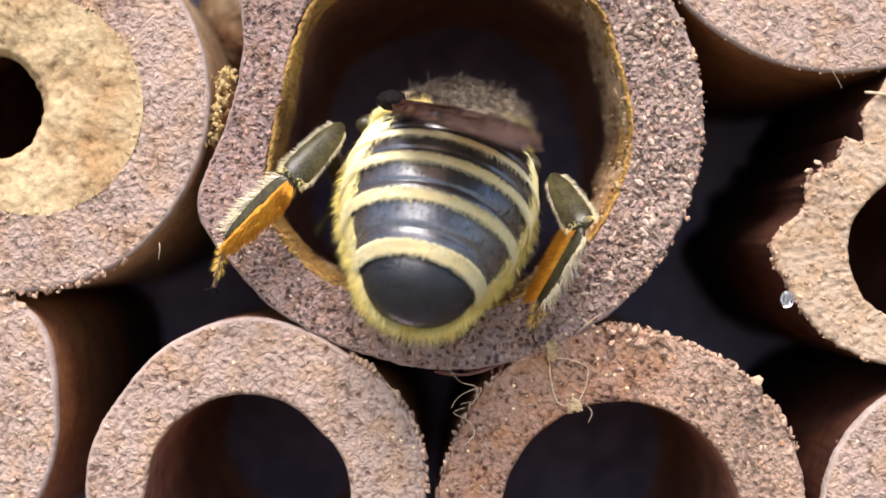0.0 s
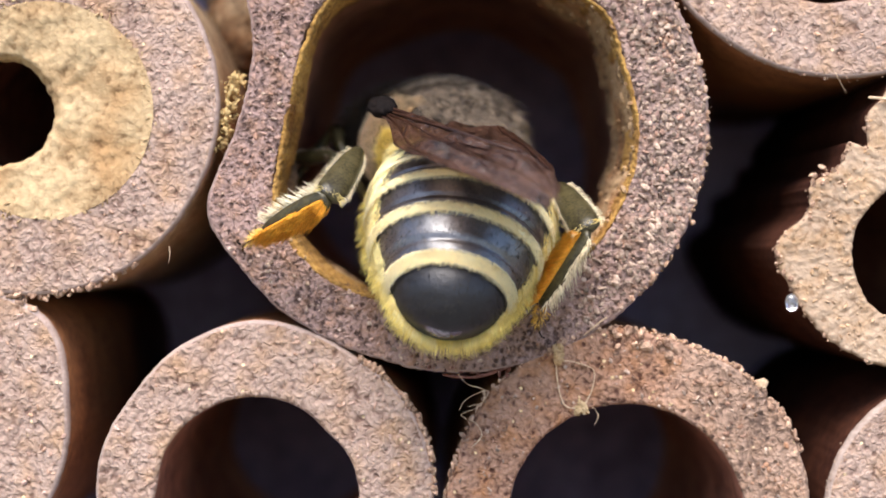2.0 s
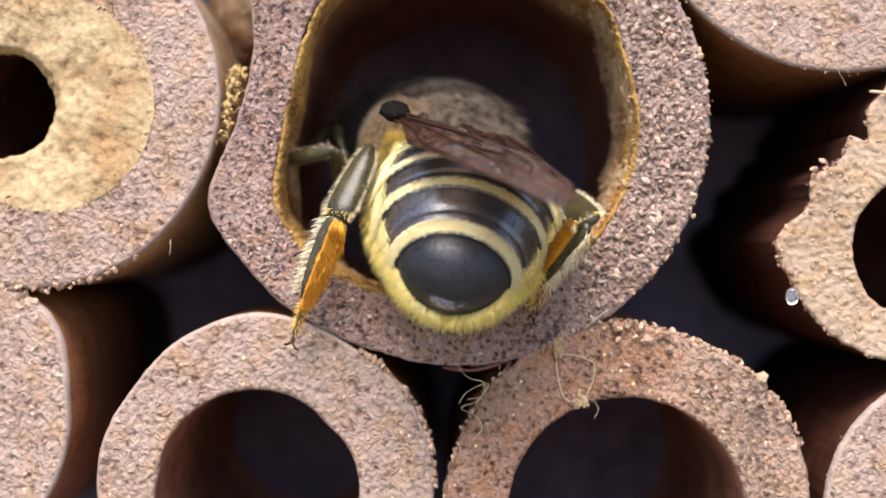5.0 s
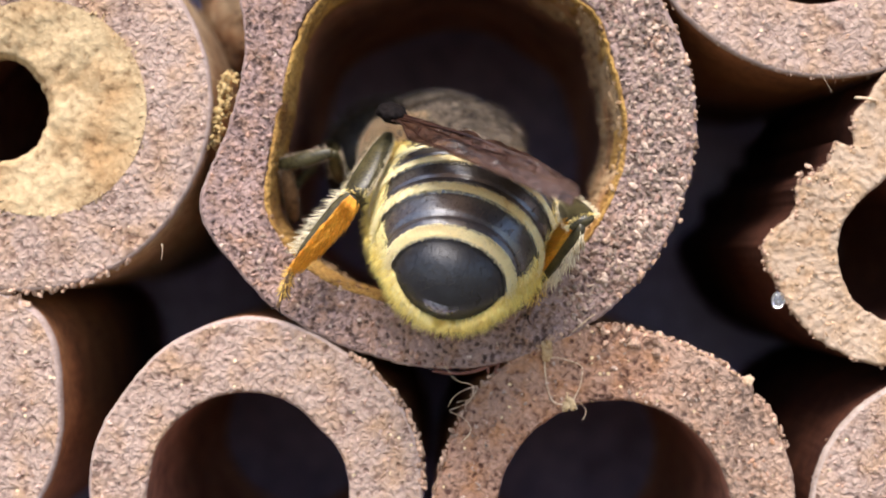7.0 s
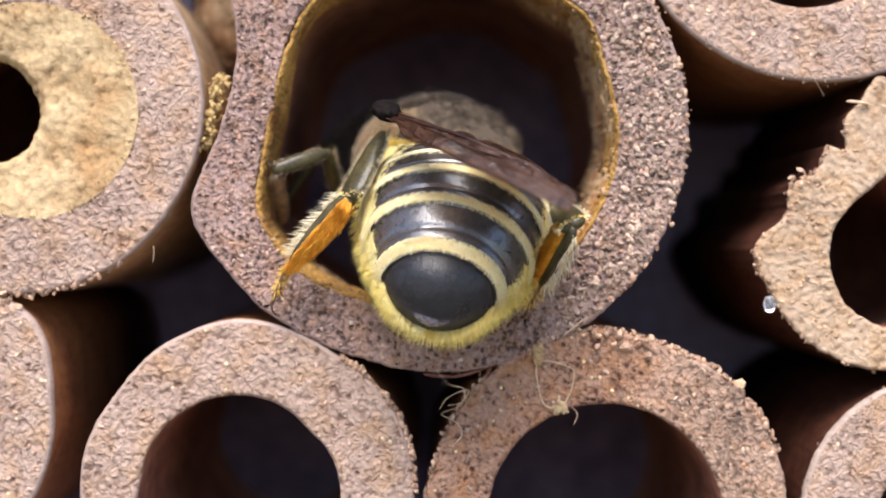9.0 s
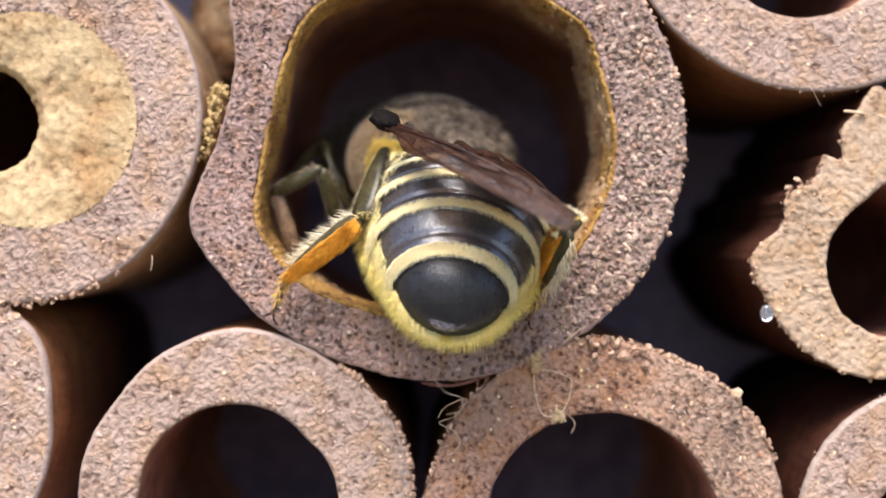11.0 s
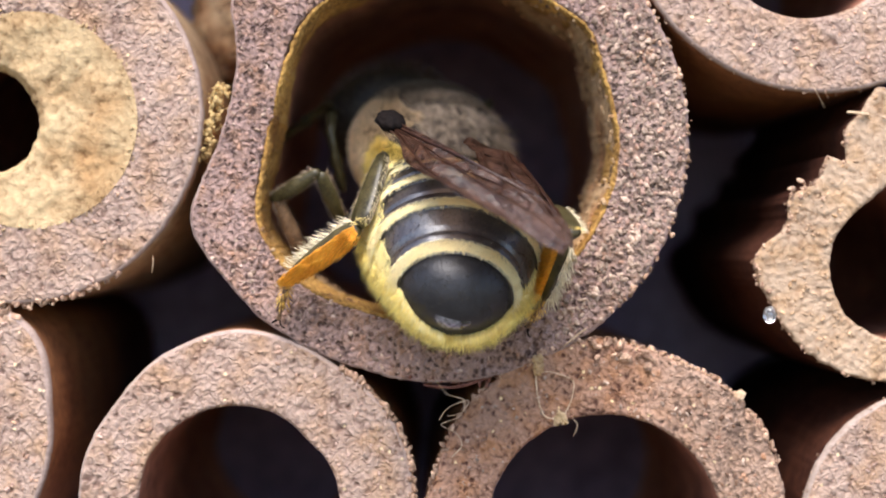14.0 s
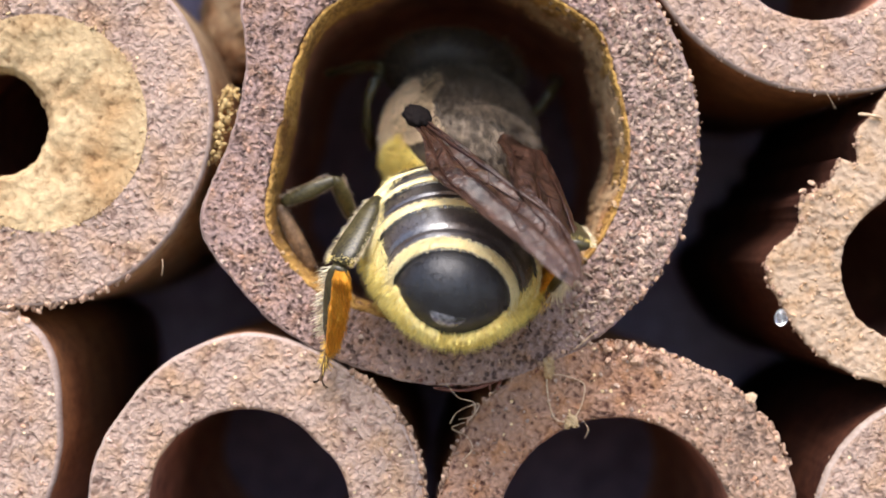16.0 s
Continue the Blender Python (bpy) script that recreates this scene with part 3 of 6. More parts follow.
grains(low_b, out_ring, in_ring, 550, 0.05, GRAIN_RUST, 75, side=(5.0, 1.2))
crumbs(low_b, out_ring, th, 20, 120, 190, 0.10, 16, 0.0)
grains(low_b, out_ring, in_ring, 260, 0.05, FLAKE, 82)
crumbs(low_b, out_ring, th, 120, 180, 130, 0.07, 17, 0.0)
right, th, out_ring, in_ring = tube("pale fibre tube with a chewed irregular edge", (11.2, 0.45), 3.28, (11.47, -0.05), 1.77, FACE_PALE, [(94.4, 0.2, 7), (118.5, -0.2, 5.2), (139, -0.253, 17.6), (168.5, -0.19, 11), (187, 0.042, 12)], [(97, 0.15, 14)], seed=71, edge=0.09, relief=0.06, skin=SHADED_SKIN)
grains(right, out_ring, in_ring, 300, 0.05, GRAIN_PALE, 76)
crumbs(right, out_ring, th, 110, 200, 130, 0.07, 18, -0.05)
crumbs(right, out_ring, th, 200, 280, 50, 0.05, 19, -0.02)
top, th, out_ring, in_ring = tube("greyish tan fibre tube with smooth cut face", (9.48, 9.13), 4.93, (9.1, 8.45), 2.42, FACE_TAN, seed=81, edge=0.03, rim=SKYLIT_RIM_TAN)
grains(top, out_ring, in_ring, 260, 0.05, GRAIN_TAN, 77)
crumbs(top, out_ring, th, 200, 300, 40, 0.035, 22, 0.0)
low_c, th, out_ring, in_ring = tube("small tan fibre tube with rim coloured as if skylit", (12.44, -6.4), 3.43, (12.6, -6.5), 1.7, FACE_TAN, seed=91, edge=0.03, skin=SHADED_SKIN, rim=SKYLIT_RIM_PALE)
grains(low_c, out_ring, in_ring, 500, 0.045, GRAIN_TAN, 78)
crumbs(low_c, out_ring, th, 90, 190, 40, 0.035, 23, 0.0)
lump = blob("mud_lump", (-5.55, 6.2, 6.6), (1.25, 1.3, 1.7), WALL, None, "", 4, 0.25)
tagged(lump, "rounded tan mud lump set back between two tubes", "mud lump")

# mud between two tubes
rnd = random.Random(5)
places = [(-5.22 + rnd.gauss(0, 0.10) - 0.035 * k / 10, 0.3 + rnd.uniform(-0.15, 0.5), 4.35 - 0.02 * k + rnd.gauss(0, 0.05)) for k in range(90) for _ in range(3)]
tagged(new("mud_crumbs", chip_mesh("mud_crumbs", places, [rnd.uniform(0.03, 0.13) ** 1.15 for _ in places], YELLOW_MUD, 6)), "yellow mud crumbs wedged between two tubes", "mud", kind="stuff")

# crumbs wedged at the joints
wedge = random.Random(17)
places = [(-1.0 + 4.1 * k / 110 + wedge.gauss(0, 0.05), 0.15 + wedge.uniform(-0.15, 0.5), -2.86 + 0.09 * (k / 22 - 2.2) ** 2 + 0.0 * k + wedge.gauss(0, 0.07)) for k in range(110)]
tagged(new("rusty_debris", chip_mesh("rusty_debris", places, [wedge.uniform(0.03, 0.10) for _ in places], RUST, 18)), "rusty brown crumbs wedged below the tube", "debris", kind="stuff")
places = [(3.9 + 1.5 * k / 12 + wedge.gauss(0, 0.05), -0.05, -1.95 - 0.03 * k + wedge.gauss(0, 0.09)) for k in range(13)]
part("torn_fibre", chip_mesh("torn_fibre", places, [wedge.uniform(0.08, 0.17) for _ in places], CRUMB, 19), low_b, "pale chips on the frayed edge", "stuff")
places = [(5.25 + wedge.gauss(0, 0.22), -0.03, 5.15 + wedge.gauss(0, 0.3)) for k in range(26)]
part("torn_fibre", chip_mesh("torn_fibre", places, [wedge.uniform(0.04, 0.09) for _ in places], CRUMB, 24, 0.6), main, "pale chips on the cut face", "stuff")
places = [(9.12 + wedge.gauss(0, 0.2), -0.02 + wedge.uniform(0, 0.3), 1.75 + wedge.gauss(0, 0.2)) for k in range(16)]
part("torn_fibre", chip_mesh("torn_fibre", places, [wedge.uniform(0.05, 0.12) for _ in places], CRUMB, 25, 0.6), right, "torn pale fibre lumps", "stuff")

# ---- threads and small bits ----
def fibre(label, points, radius=0.016, mat=FIBRE):
    tagged(new("plant_fibre", thread_mesh("plant_fibre", points, radius, mat)), label, "fibre", "loose fibres")


def at(px, pz, y=-0.03):
    """A place on the tubes' front, from tenths of a millimetre."""
    return (px / 10, y, pz / 10)


fibre("looped pale thread lying on the tube's cut face", [at(26, -23), at(25.5, -29), at(27, -36), at(30, -37.5), at(33, -36.5)], 0.022)
fibre("looped pale thread lying on the tube's cut face", [at(25, -27, -0.08), at(28, -26, -0.12), at(32, -27, -0.1), at(34.5, -28.5, -0.08), at(34, -33, -0.06), at(32, -37)], 0.022)
fibre("curly tan thread at the joint of two tubes", [at(1, -28, -0.1), at(4, -31.5, -0.2), at(8, -33, -0.15), at(7, -37), at(2.5, -39), at(6, -41), at(7.5, -44), at(5, -47)], 0.012)
fibre("curly tan thread at the joint of two tubes", [at(2, -38, -0.05), at(4, -35, -0.15), at(9, -33, -0.12), at(7.5, -36, -0.1), at(4, -37)], 0.011)
fibre("reddish strand wedged under the tube", [at(-2, -29.5, 0.2), at(6, -30, 0.1), at(14, -27.5, 0.1), at(22, -24, 0.1), at(29, -20.5, 0.15)], 0.05, RUST)
fibre("short tan splinter on the frayed edge", [at(32, -20, -0.05), at(36, -16.5, -0.2), at(37.5, -15.5, -0.25)], 0.03)
fibre("thin hair below the tube's edge", [at(95.2, 38.5, -0.05), at(93, 41.5, -0.25), at(92, 43.5, -0.2), at(91, 42.8, -0.1)], 0.011)
fibre("short splinter sticking out of the rim", [at(101, 37.5, 0.1), at(104, 37, -0.1), at(107, 36.5, 0.1)], 0.045)
fibre("thin dark hair hanging from the tube", [at(-68, 1.5, 0.1), at(-67.5, 0, -0.1), at(-67.8, -2.5, -0.1)], 0.011)
fibre("fine thread hanging into the bore", [at(34, -37, -0.05), at(35.5, -39, -0.1), at(34.5, -41.5, -0.1)], 0.010)
tagged(new("fibre_tuft", chip_mesh("fibre_tuft", [at(26 + 0.6 * math.sin(k * 2.3), -22.5 - 0.35 * k, -0.1) for k in range(12)] + [at(31.5 + 0.9 * math.sin(k * 1.7), -37.5 + 0.9 * math.cos(k * 2.9), -0.05) for k in range(12)], [0.11] * 24, MUD, 21)), "yellowish tuft of mud and fibre on the rim", "tuft", kind="stuff")
tagged(new("splinter", chip_mesh("splinter", [(7.5, 0.0, -3.15)], [0.17], FIBRE, 3, 0.5)), "pale wood splinter on the frayed edge", "splinter")
drop = blob("resin_drop", (8.2, -0.12, -1.2), (0.16, 0.13, 0.21), RESIN, None, "", 5)
tagged(drop, "clear glassy drop stuck to the tube's edge", "drop")

# ---- the bee ----
bee = tagged(new("leafcutter_bee"), "black leafcutter bee with cream-yellow hair bands, climbing into the tube", "bee")
bee_parts = {"bee": bee}
TIP, RING = 6.04, (1.35, 2.15, 2.92, 3.86, 5.02)


def girth(y):
    """Half width of the abdomen, mm, y from its front."""
    if y > RING[4]:
        return 1.29 * max(0.0, 1 - ((y - RING[4]) / (TIP - RING[4])) ** 1.75) ** 0.6
    return float(np.interp(y, [0, 0.25, 0.6, 1.0, 1.6, 2.2, 2.9, 3.4, 3.86, 4.4, 5.02], [0.7, 1.22, 1.66, 1.97, 2.19, 2.26, 2.18, 2.06, 1.91, 1.65, 1.30]))


def belly_point(y, phi, lift=0.0):
    """A point on the abdomen, mm; phi 90 degrees is the back."""
    w = girth(y) + lift
    step = 0.0
    for a, b in zip((0.0,) + RING, RING + (TIP,)):
        if a <= y < b:
            k = (y - a) / (b - a)
            step = 0.055 * k * min(1, w)
            if b < TIP and a > 1:
                step -= 0.045 * math.exp(-((k - 0.5) / 0.07) ** 2)
    w += step
    h = w * (float(np.interp(y, [0, 0.8, 1.6, 2.6], [0.6, 0.66, 0.79, 0.88])) if math.sin(phi) > 0 else 0.80)
    return (w * math.cos(phi), -y, h * math.sin(phi) + 0.21 * (y / 6) ** 2)


def belly_normal(y, phi):
    a, b, c = (Vector(belly_point(y + dy, phi + dp)) for dy, dp in ((0, 0), (0.02, 0), (0, 0.02)))
    n = (c - a).cross(b - a)
    return -n.normalized() if n.dot(a - Vector((0, -y, 0.21 * (y / 6) ** 2))) < 0 else n.normalized()


def top_edge(y, left):
    """How far up the flank the yellow hair reaches, degrees above the side."""
    if left:
        return float(np.interp(y, [0, 1, 2, 3, 4, 4.7, 5.02], [26, 50, 37, 26, 17, 9, 5]))
    return float(np.interp(y, [0, 1, 3, 4.6, 5.02, 5.3, 5.6, 5.9, 6.04], [56, 36, 21, 13, 6, 5, 14, 40, 70]))


def hairy(y, phi, trim=0):
    """Whether yellow hair grows there: the flanks, the belly and the tip's underside."""
    x, _, z = belly_point(y, phi)
    side = math.degrees(math.atan2(z, abs(x)))
    if y < RING[4]:
        return side < top_edge(y, x < 0) - trim + 3 * noise.noise(Vector((y * 6, x, 3)))
    low = -0.40 + 0.38 * x * x
    k = min(1, (y - RING[4]) / 0.25)
    return z < low * k + (1 - k) * abs(x) * math.tan(radians(4))


def abdomen():
    ys = []
    for a, b in zip((0.0,) + RING[:4], RING):
        ys += list(np.linspace(a, b - 0.012, 30))
    ys += [RING[4] + (TIP - RING[4]) * math.sin(math.pi / 2 * v) for v in np.linspace(0, 0.995, 34)]
    cols = 96
    verts = [tuple(c * MM for c in belly_point(y, 2 * math.pi * k / cols)) for y in ys for k in range(cols)]
    f = [list(q) for q in grid_faces(len(ys), cols)]
    slots = [0 if q[0] // cols < 150 else 1 for q in f]
    f += [list(range(cols))[::-1], list(range((len(ys) - 1) * cols, len(ys) * cols))]
    ob = part("abdomen", mesh_of("abdomen", verts, f, [CUTICLE, TIP_CUTICLE], slots + [0, 1]), bee, "glossy black banded abdomen")
    rs = np.random.RandomState(8)
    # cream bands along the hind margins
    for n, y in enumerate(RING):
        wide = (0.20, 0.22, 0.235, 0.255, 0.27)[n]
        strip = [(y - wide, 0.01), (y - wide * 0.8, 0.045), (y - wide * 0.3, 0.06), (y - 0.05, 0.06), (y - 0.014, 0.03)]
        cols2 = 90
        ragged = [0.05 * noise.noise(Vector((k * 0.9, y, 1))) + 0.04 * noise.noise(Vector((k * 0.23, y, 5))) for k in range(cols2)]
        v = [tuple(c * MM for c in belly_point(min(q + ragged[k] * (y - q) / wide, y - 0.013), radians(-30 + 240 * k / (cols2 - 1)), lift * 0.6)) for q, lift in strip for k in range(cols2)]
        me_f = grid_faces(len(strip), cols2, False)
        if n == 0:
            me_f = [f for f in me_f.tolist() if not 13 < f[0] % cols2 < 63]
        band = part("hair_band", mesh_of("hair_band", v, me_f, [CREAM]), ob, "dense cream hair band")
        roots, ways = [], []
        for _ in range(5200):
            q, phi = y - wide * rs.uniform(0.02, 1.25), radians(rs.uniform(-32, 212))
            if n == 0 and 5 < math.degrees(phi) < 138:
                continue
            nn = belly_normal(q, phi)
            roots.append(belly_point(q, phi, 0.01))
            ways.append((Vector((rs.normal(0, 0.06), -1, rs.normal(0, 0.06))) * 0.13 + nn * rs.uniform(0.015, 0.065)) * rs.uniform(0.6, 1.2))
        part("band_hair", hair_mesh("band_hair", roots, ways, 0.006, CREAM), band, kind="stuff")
    # yellow fringe on the flanks
    for side in (0, 1):
        roots, ways = [], []
        for _ in range(17000 if side else 24000):
            q = rs.uniform(0.1, 5.95)
            ph = (45 if side else 72) - (125 if side else 152) * rs.uniform(0, 1) ** 0.8
            phi = radians(ph if side else 180 - ph)
            if not hairy(q, phi):
                continue
            nn = belly_normal(q, phi)
            roots.append(belly_point(q, phi, -0.02))
            long = rs.uniform(0.22, 0.42) * (0.75 if ph > -5 else 1)
            ways.append((nn * rs.uniform(0.16, 0.32) * (0.6 if ph > 5 else 1.2) + Vector((0, -1, 0)) + Vector(rs.normal(0, 0.04, 3))).normalized() * long)
        part("side_fringe", hair_mesh("side_fringe", roots, ways, 0.0052, YELLOW if side else LEMON), ob, "pale yellow side fringe", "stuff")
    # soft yellow pelt under the fringe, open over the tip's back
    rows, cols3, v = 110, 180, []
    grid = []
    for i in range(rows):
        q = 0.15 + 5.72 * i / (rows - 1)
        for k in range(cols3):
            phi = 2 * math.pi * k / cols3
            x, _, z = belly_point(q, phi)
            thin = min(1.0, max(0.0, (top_edge(q, x < 0) - math.degrees(math.atan2(z, abs(x)))) / 14)) if q < RING[4] else 1.0
            lift = 0.05 * thin + 0.03 * (0.3 + 0.7 * thin) * noise.noise(Vector((q * 5, math.cos(phi) * 4, math.sin(phi) * 4)))
            v.append(tuple(c * MM for c in belly_point(q, phi, lift)))
            grid.append(hairy(q, phi, 3))
    pf = [f for f in grid_faces(rows, cols3).tolist() if all(grid[a] for a in f)]
    part("flank_pelt", mesh_of("flank_pelt", v, pf, [LEMON]), ob, "pale yellow flank hair")
    # golden brush underneath
    roots, ways = [], []
    for _ in range(8000):
        q, phi = rs.uniform(1.0, 5.98), radians(rs.uniform(185, 355))
        nn = belly_normal(q, phi)
        roots.append(belly_point(q, phi, -0.02))
        if not hairy(q, phi):
            roots.pop()
            continue
        ways.append((nn * rs.uniform(0.35, 0.7) + Vector((0, -1, 0)) * rs.uniform(0.7, 1.0) + Vector(rs.normal(0, 0.04, 3))).normalized() * rs.uniform(0.35, 0.6))
    part("belly_brush", hair_mesh("belly_brush", roots, ways, 0.007, WAIST), ob, "golden pollen brush under the abdomen", "stuff")
    # grey patch on the glossy tip, painted in the form of its highlight
    v = []
    for i in range(7):
        for k in range(24):
            r, a = i / 6, 2 * math.pi * k / 24
            r *= 1 + 0.22 * noise.noise(Vector((math.cos(a) * 1.6, math.sin(a) * 1.6, 2)))
            x, z = -0.03 + 0.52 * r * math.cos(a), -0.22 + (0.15 - 0.03 * math.cos(2 * a)) * r * math.sin(a) + 0.22 * (r * math.cos(a)) ** 2
            q = RING[4] + (TIP - RING[4]) * (1 - (math.hypot(x, z / 0.84) / 1.29) ** (1 / 0.6)) ** (1 / 1.75)
            v.append((x * MM, -(q + 0.018 - 0.014 * r * r) * MM, (z + 0.21 * (q / 6) ** 2) * MM))
    part("tip_highlight", mesh_of("tip_highlight", v, grid_faces(7, 24), [TIP_HIGHLIGHT]), ob, "grey patch painted as the highlight on the tip")
    # brown fur over the front of the first segment
    roots, ways = [], []
    for _ in range(4500):
        q, phi = rs.uniform(0.05, 1.3), radians(rs.uniform(35, 145))
        nn = belly_normal(q, phi)
        roots.append(belly_point(q, phi, -0.01))
        ways.append((nn * 0.5 + Vector((0, -1, 0)) + Vector(rs.normal(0, 0.15, 3))).normalized() * rs.uniform(0.2, 0.4))
    part("front_fur", hair_mesh("front_fur", roots, ways, 0.009, BROWN_HAIR), ob, "brown fur on the first segment", "stuff")
    roots, ways = [], []
    for _ in range(3500):
        q, phi = rs.uniform(0.02, 0.9), radians(rs.uniform(158, 215))
        nn = belly_normal(q, phi)
        roots.append(belly_point(q, phi, -0.01))
        ways.append((nn * 0.8 + Vector((-0.1, 0.7 - 0.9 * q, 0.1)) + Vector(rs.normal(0, 0.10, 3))).normalized() * rs.uniform(0.2, 0.36))
    part("shoulder_fur", hair_mesh("shoulder_fur", roots, ways, 0.007, LEMON), ob, "bright yellow fur beside the waist", "stuff")
    # short dark hairs on the back
    roots, ways = [], []
    for _ in range(6500):
        q, phi = rs.uniform(0.3, 5.0), radians(rs.uniform(0, 180))
        nn = belly_normal(q, phi)
        roots.append(belly_point(q, phi, 0.0))
        ways.append((nn * 0.35 + Vector((0, -1, 0)) + Vector(rs.normal(0, 0.15, 3))).normalized() * rs.uniform(0.06, 0.13))
    half = len(roots)
    for _ in range(1000):
        q, phi = RING[4] + rs.uniform(0.05, 0.9), radians(rs.uniform(0, 180))
        if hairy(q, phi):
            continue
        nn = belly_normal(q, phi)
        roots.append(belly_point(q, phi, 0.0))
        ways.append((nn * 0.35 + Vector((0, -1, -0.3)) + Vector(rs.normal(0, 0.15, 3))).normalized() * rs.uniform(0.05, 0.10))
    part("fine_pale_hair", hair_mesh("fine_pale_hair", roots[:half:2], ways[:half:2], 0.0035, GREY_HAIR), ob, "sparse pale hairs on the back", "stuff")
    part("fine_hair", hair_mesh("fine_hair", roots[1:half:2] + roots[half:], ways[1:half:2] + ways[half:], 0.005, DARK_HAIR), ob, "short dark hairs on the back", "stuff")
    return ob


def fur(name, parent, centre, size, count, ok, length, flow, mat, label, seed, width=0.012, clump=0.0, rise=1.0):
    """Hairs on a rounded body where ok(direction) holds."""
    rs = np.random.RandomState(seed)
    roots, ways = [], []
    while len(roots) < count:
        d = Vector(rs.normal(0, 1, 3)).normalized()
        if not ok(d):
            continue
        n = Vector([q / s for q, s in zip(d, size)]).normalized()
        roots.append([c + q * s for c, q, s in zip(centre, d, size)])
        lean = noise.noise_vector(d * 11) * clump
        ways.append((n * rs.uniform(0.5, 1.0) * rise + Vector(flow) * rs.uniform(0.5, 1.0) + lean + Vector(rs.normal(0, 0.16 if not clump else 0.07, 3))).normalized() * length * rs.uniform(0.6, 1.2))
    part(name, hair_mesh(name, roots, ways, width, mat), parent, label, "stuff")


bee_parts["abdomen"] = abdomen()
MID, WIDE = (0, 1.9, -0.05), (2.0, 1.95, 1.6)
thorax = blob("thorax", MID, WIDE, THORAX, bee, "dark furry thorax", 2)
fur("rear_fur", thorax, MID, WIDE, 4200, lambda d: d.z > 0.1 and -0.45 < d.x < 0.9 and d.y < -0.02, 0.72, (0.12, -0.7, -1.0), GREY_HAIR, "long grey-brown fur hanging from the thorax", 3, 0.010, 0.42, 0.55)
fur("ridge_fur", thorax, MID, WIDE, 1500, lambda d: d.z > 0.25 and d.x > -0.45 and -0.18 < d.y + 0.12 * d.x < 0.06, 0.24, (0, -0.7, 0.3), GREY_HAIR, "grey-beige fur along the ridge of the back", 23, 0.006)
fur("back_fur", thorax, MID, WIDE, 5500, lambda d: d.z > 0.2 and d.y > 0.08 and d.x > -0.6, 0.3, (0, -0.9, 0.0), BROWN_HAIR, "short dark brown fur on the back", 13, 0.007)
# right flank keeps only low beige fur, to make that side look shaded
fur("flank_fur", thorax, MID, WIDE, 15000, lambda d: (d.x < -0.36 or (d.x > 0.6 and d.z < 0.2)) and -0.45 < d.y < 0.75 and d.z < 0.86, 0.2, (0, -1.3, 0.1), VELVET, "smooth beige fur on the flanks, cut back on the shaded right", 4, 0.007)
fur("waist_fur", thorax, MID, WIDE, 9000, lambda d: d.y < -0.25 and (d.x < -0.3 and d.z < 0.44 or d.x > 0.5 and d.z < 0.1), 0.36, (0, -1.0, 0.2), WAIST, "deep yellow fur at the waist", 5, 0.007)
head = blob("head", (0, 4.35, -0.35), (1.85, 1.0, 1.5), HEAD, bee, "dark rounded head", 6)
fur("face_fur", head, (0, 4.35, -0.35), (1.85, 1.0, 1.5), 900, lambda d: d.y < 0.3 and d.z > -0.2, 0.35, (0, -0.3, 0.3), BROWN_HAIR, "sparse brown fur on the head", 7)

def limb(name, outline, thick, mat, label=""):
    """A flattened leg joint along +x: outline rows are (x, half width, half thickness share)."""
    cols, verts = 20, []
    for x, w, t in outline:
        for k in range(cols):
            a = 2 * math.pi * k / cols
            verts.append((x * MM, w * math.cos(a) * MM, thick * t * math.sin(a) * MM))
    n = len(outline)
    f = [list(q) for q in grid_faces(n, cols)] + [list(range(cols))[::-1], list(range((n - 1) * cols, n * cols))]
    return part(name, mesh_of(name, verts, f, [mat]), bee, label)


def limb_hair(parent, name, x0, x1, half, count, where, length, mat, label, seed, width=0.009, lean=0.7):
    """Hairs along a leg joint: where(rs) gives the side (y, z) from which they grow."""
    rs = np.random.RandomState(seed)
    roots, ways = [], []
    for _ in range(count):
        x, (sy, sz) = rs.uniform(x0, x1), where(rs)
        d = Vector((0, sy, sz)).normalized()
        roots.append((x, d.y * half(x), d.z * 0.13))
        ways.append((d * rs.uniform(0.6, 1) + Vector((lean, 0, 0)) + Vector(rs.normal(0, 0.12, 3))).normalized() * length * rs.uniform(0.6, 1.15))
    part(name, hair_mesh(name, roots, ways, width, mat), parent, label, "stuff")


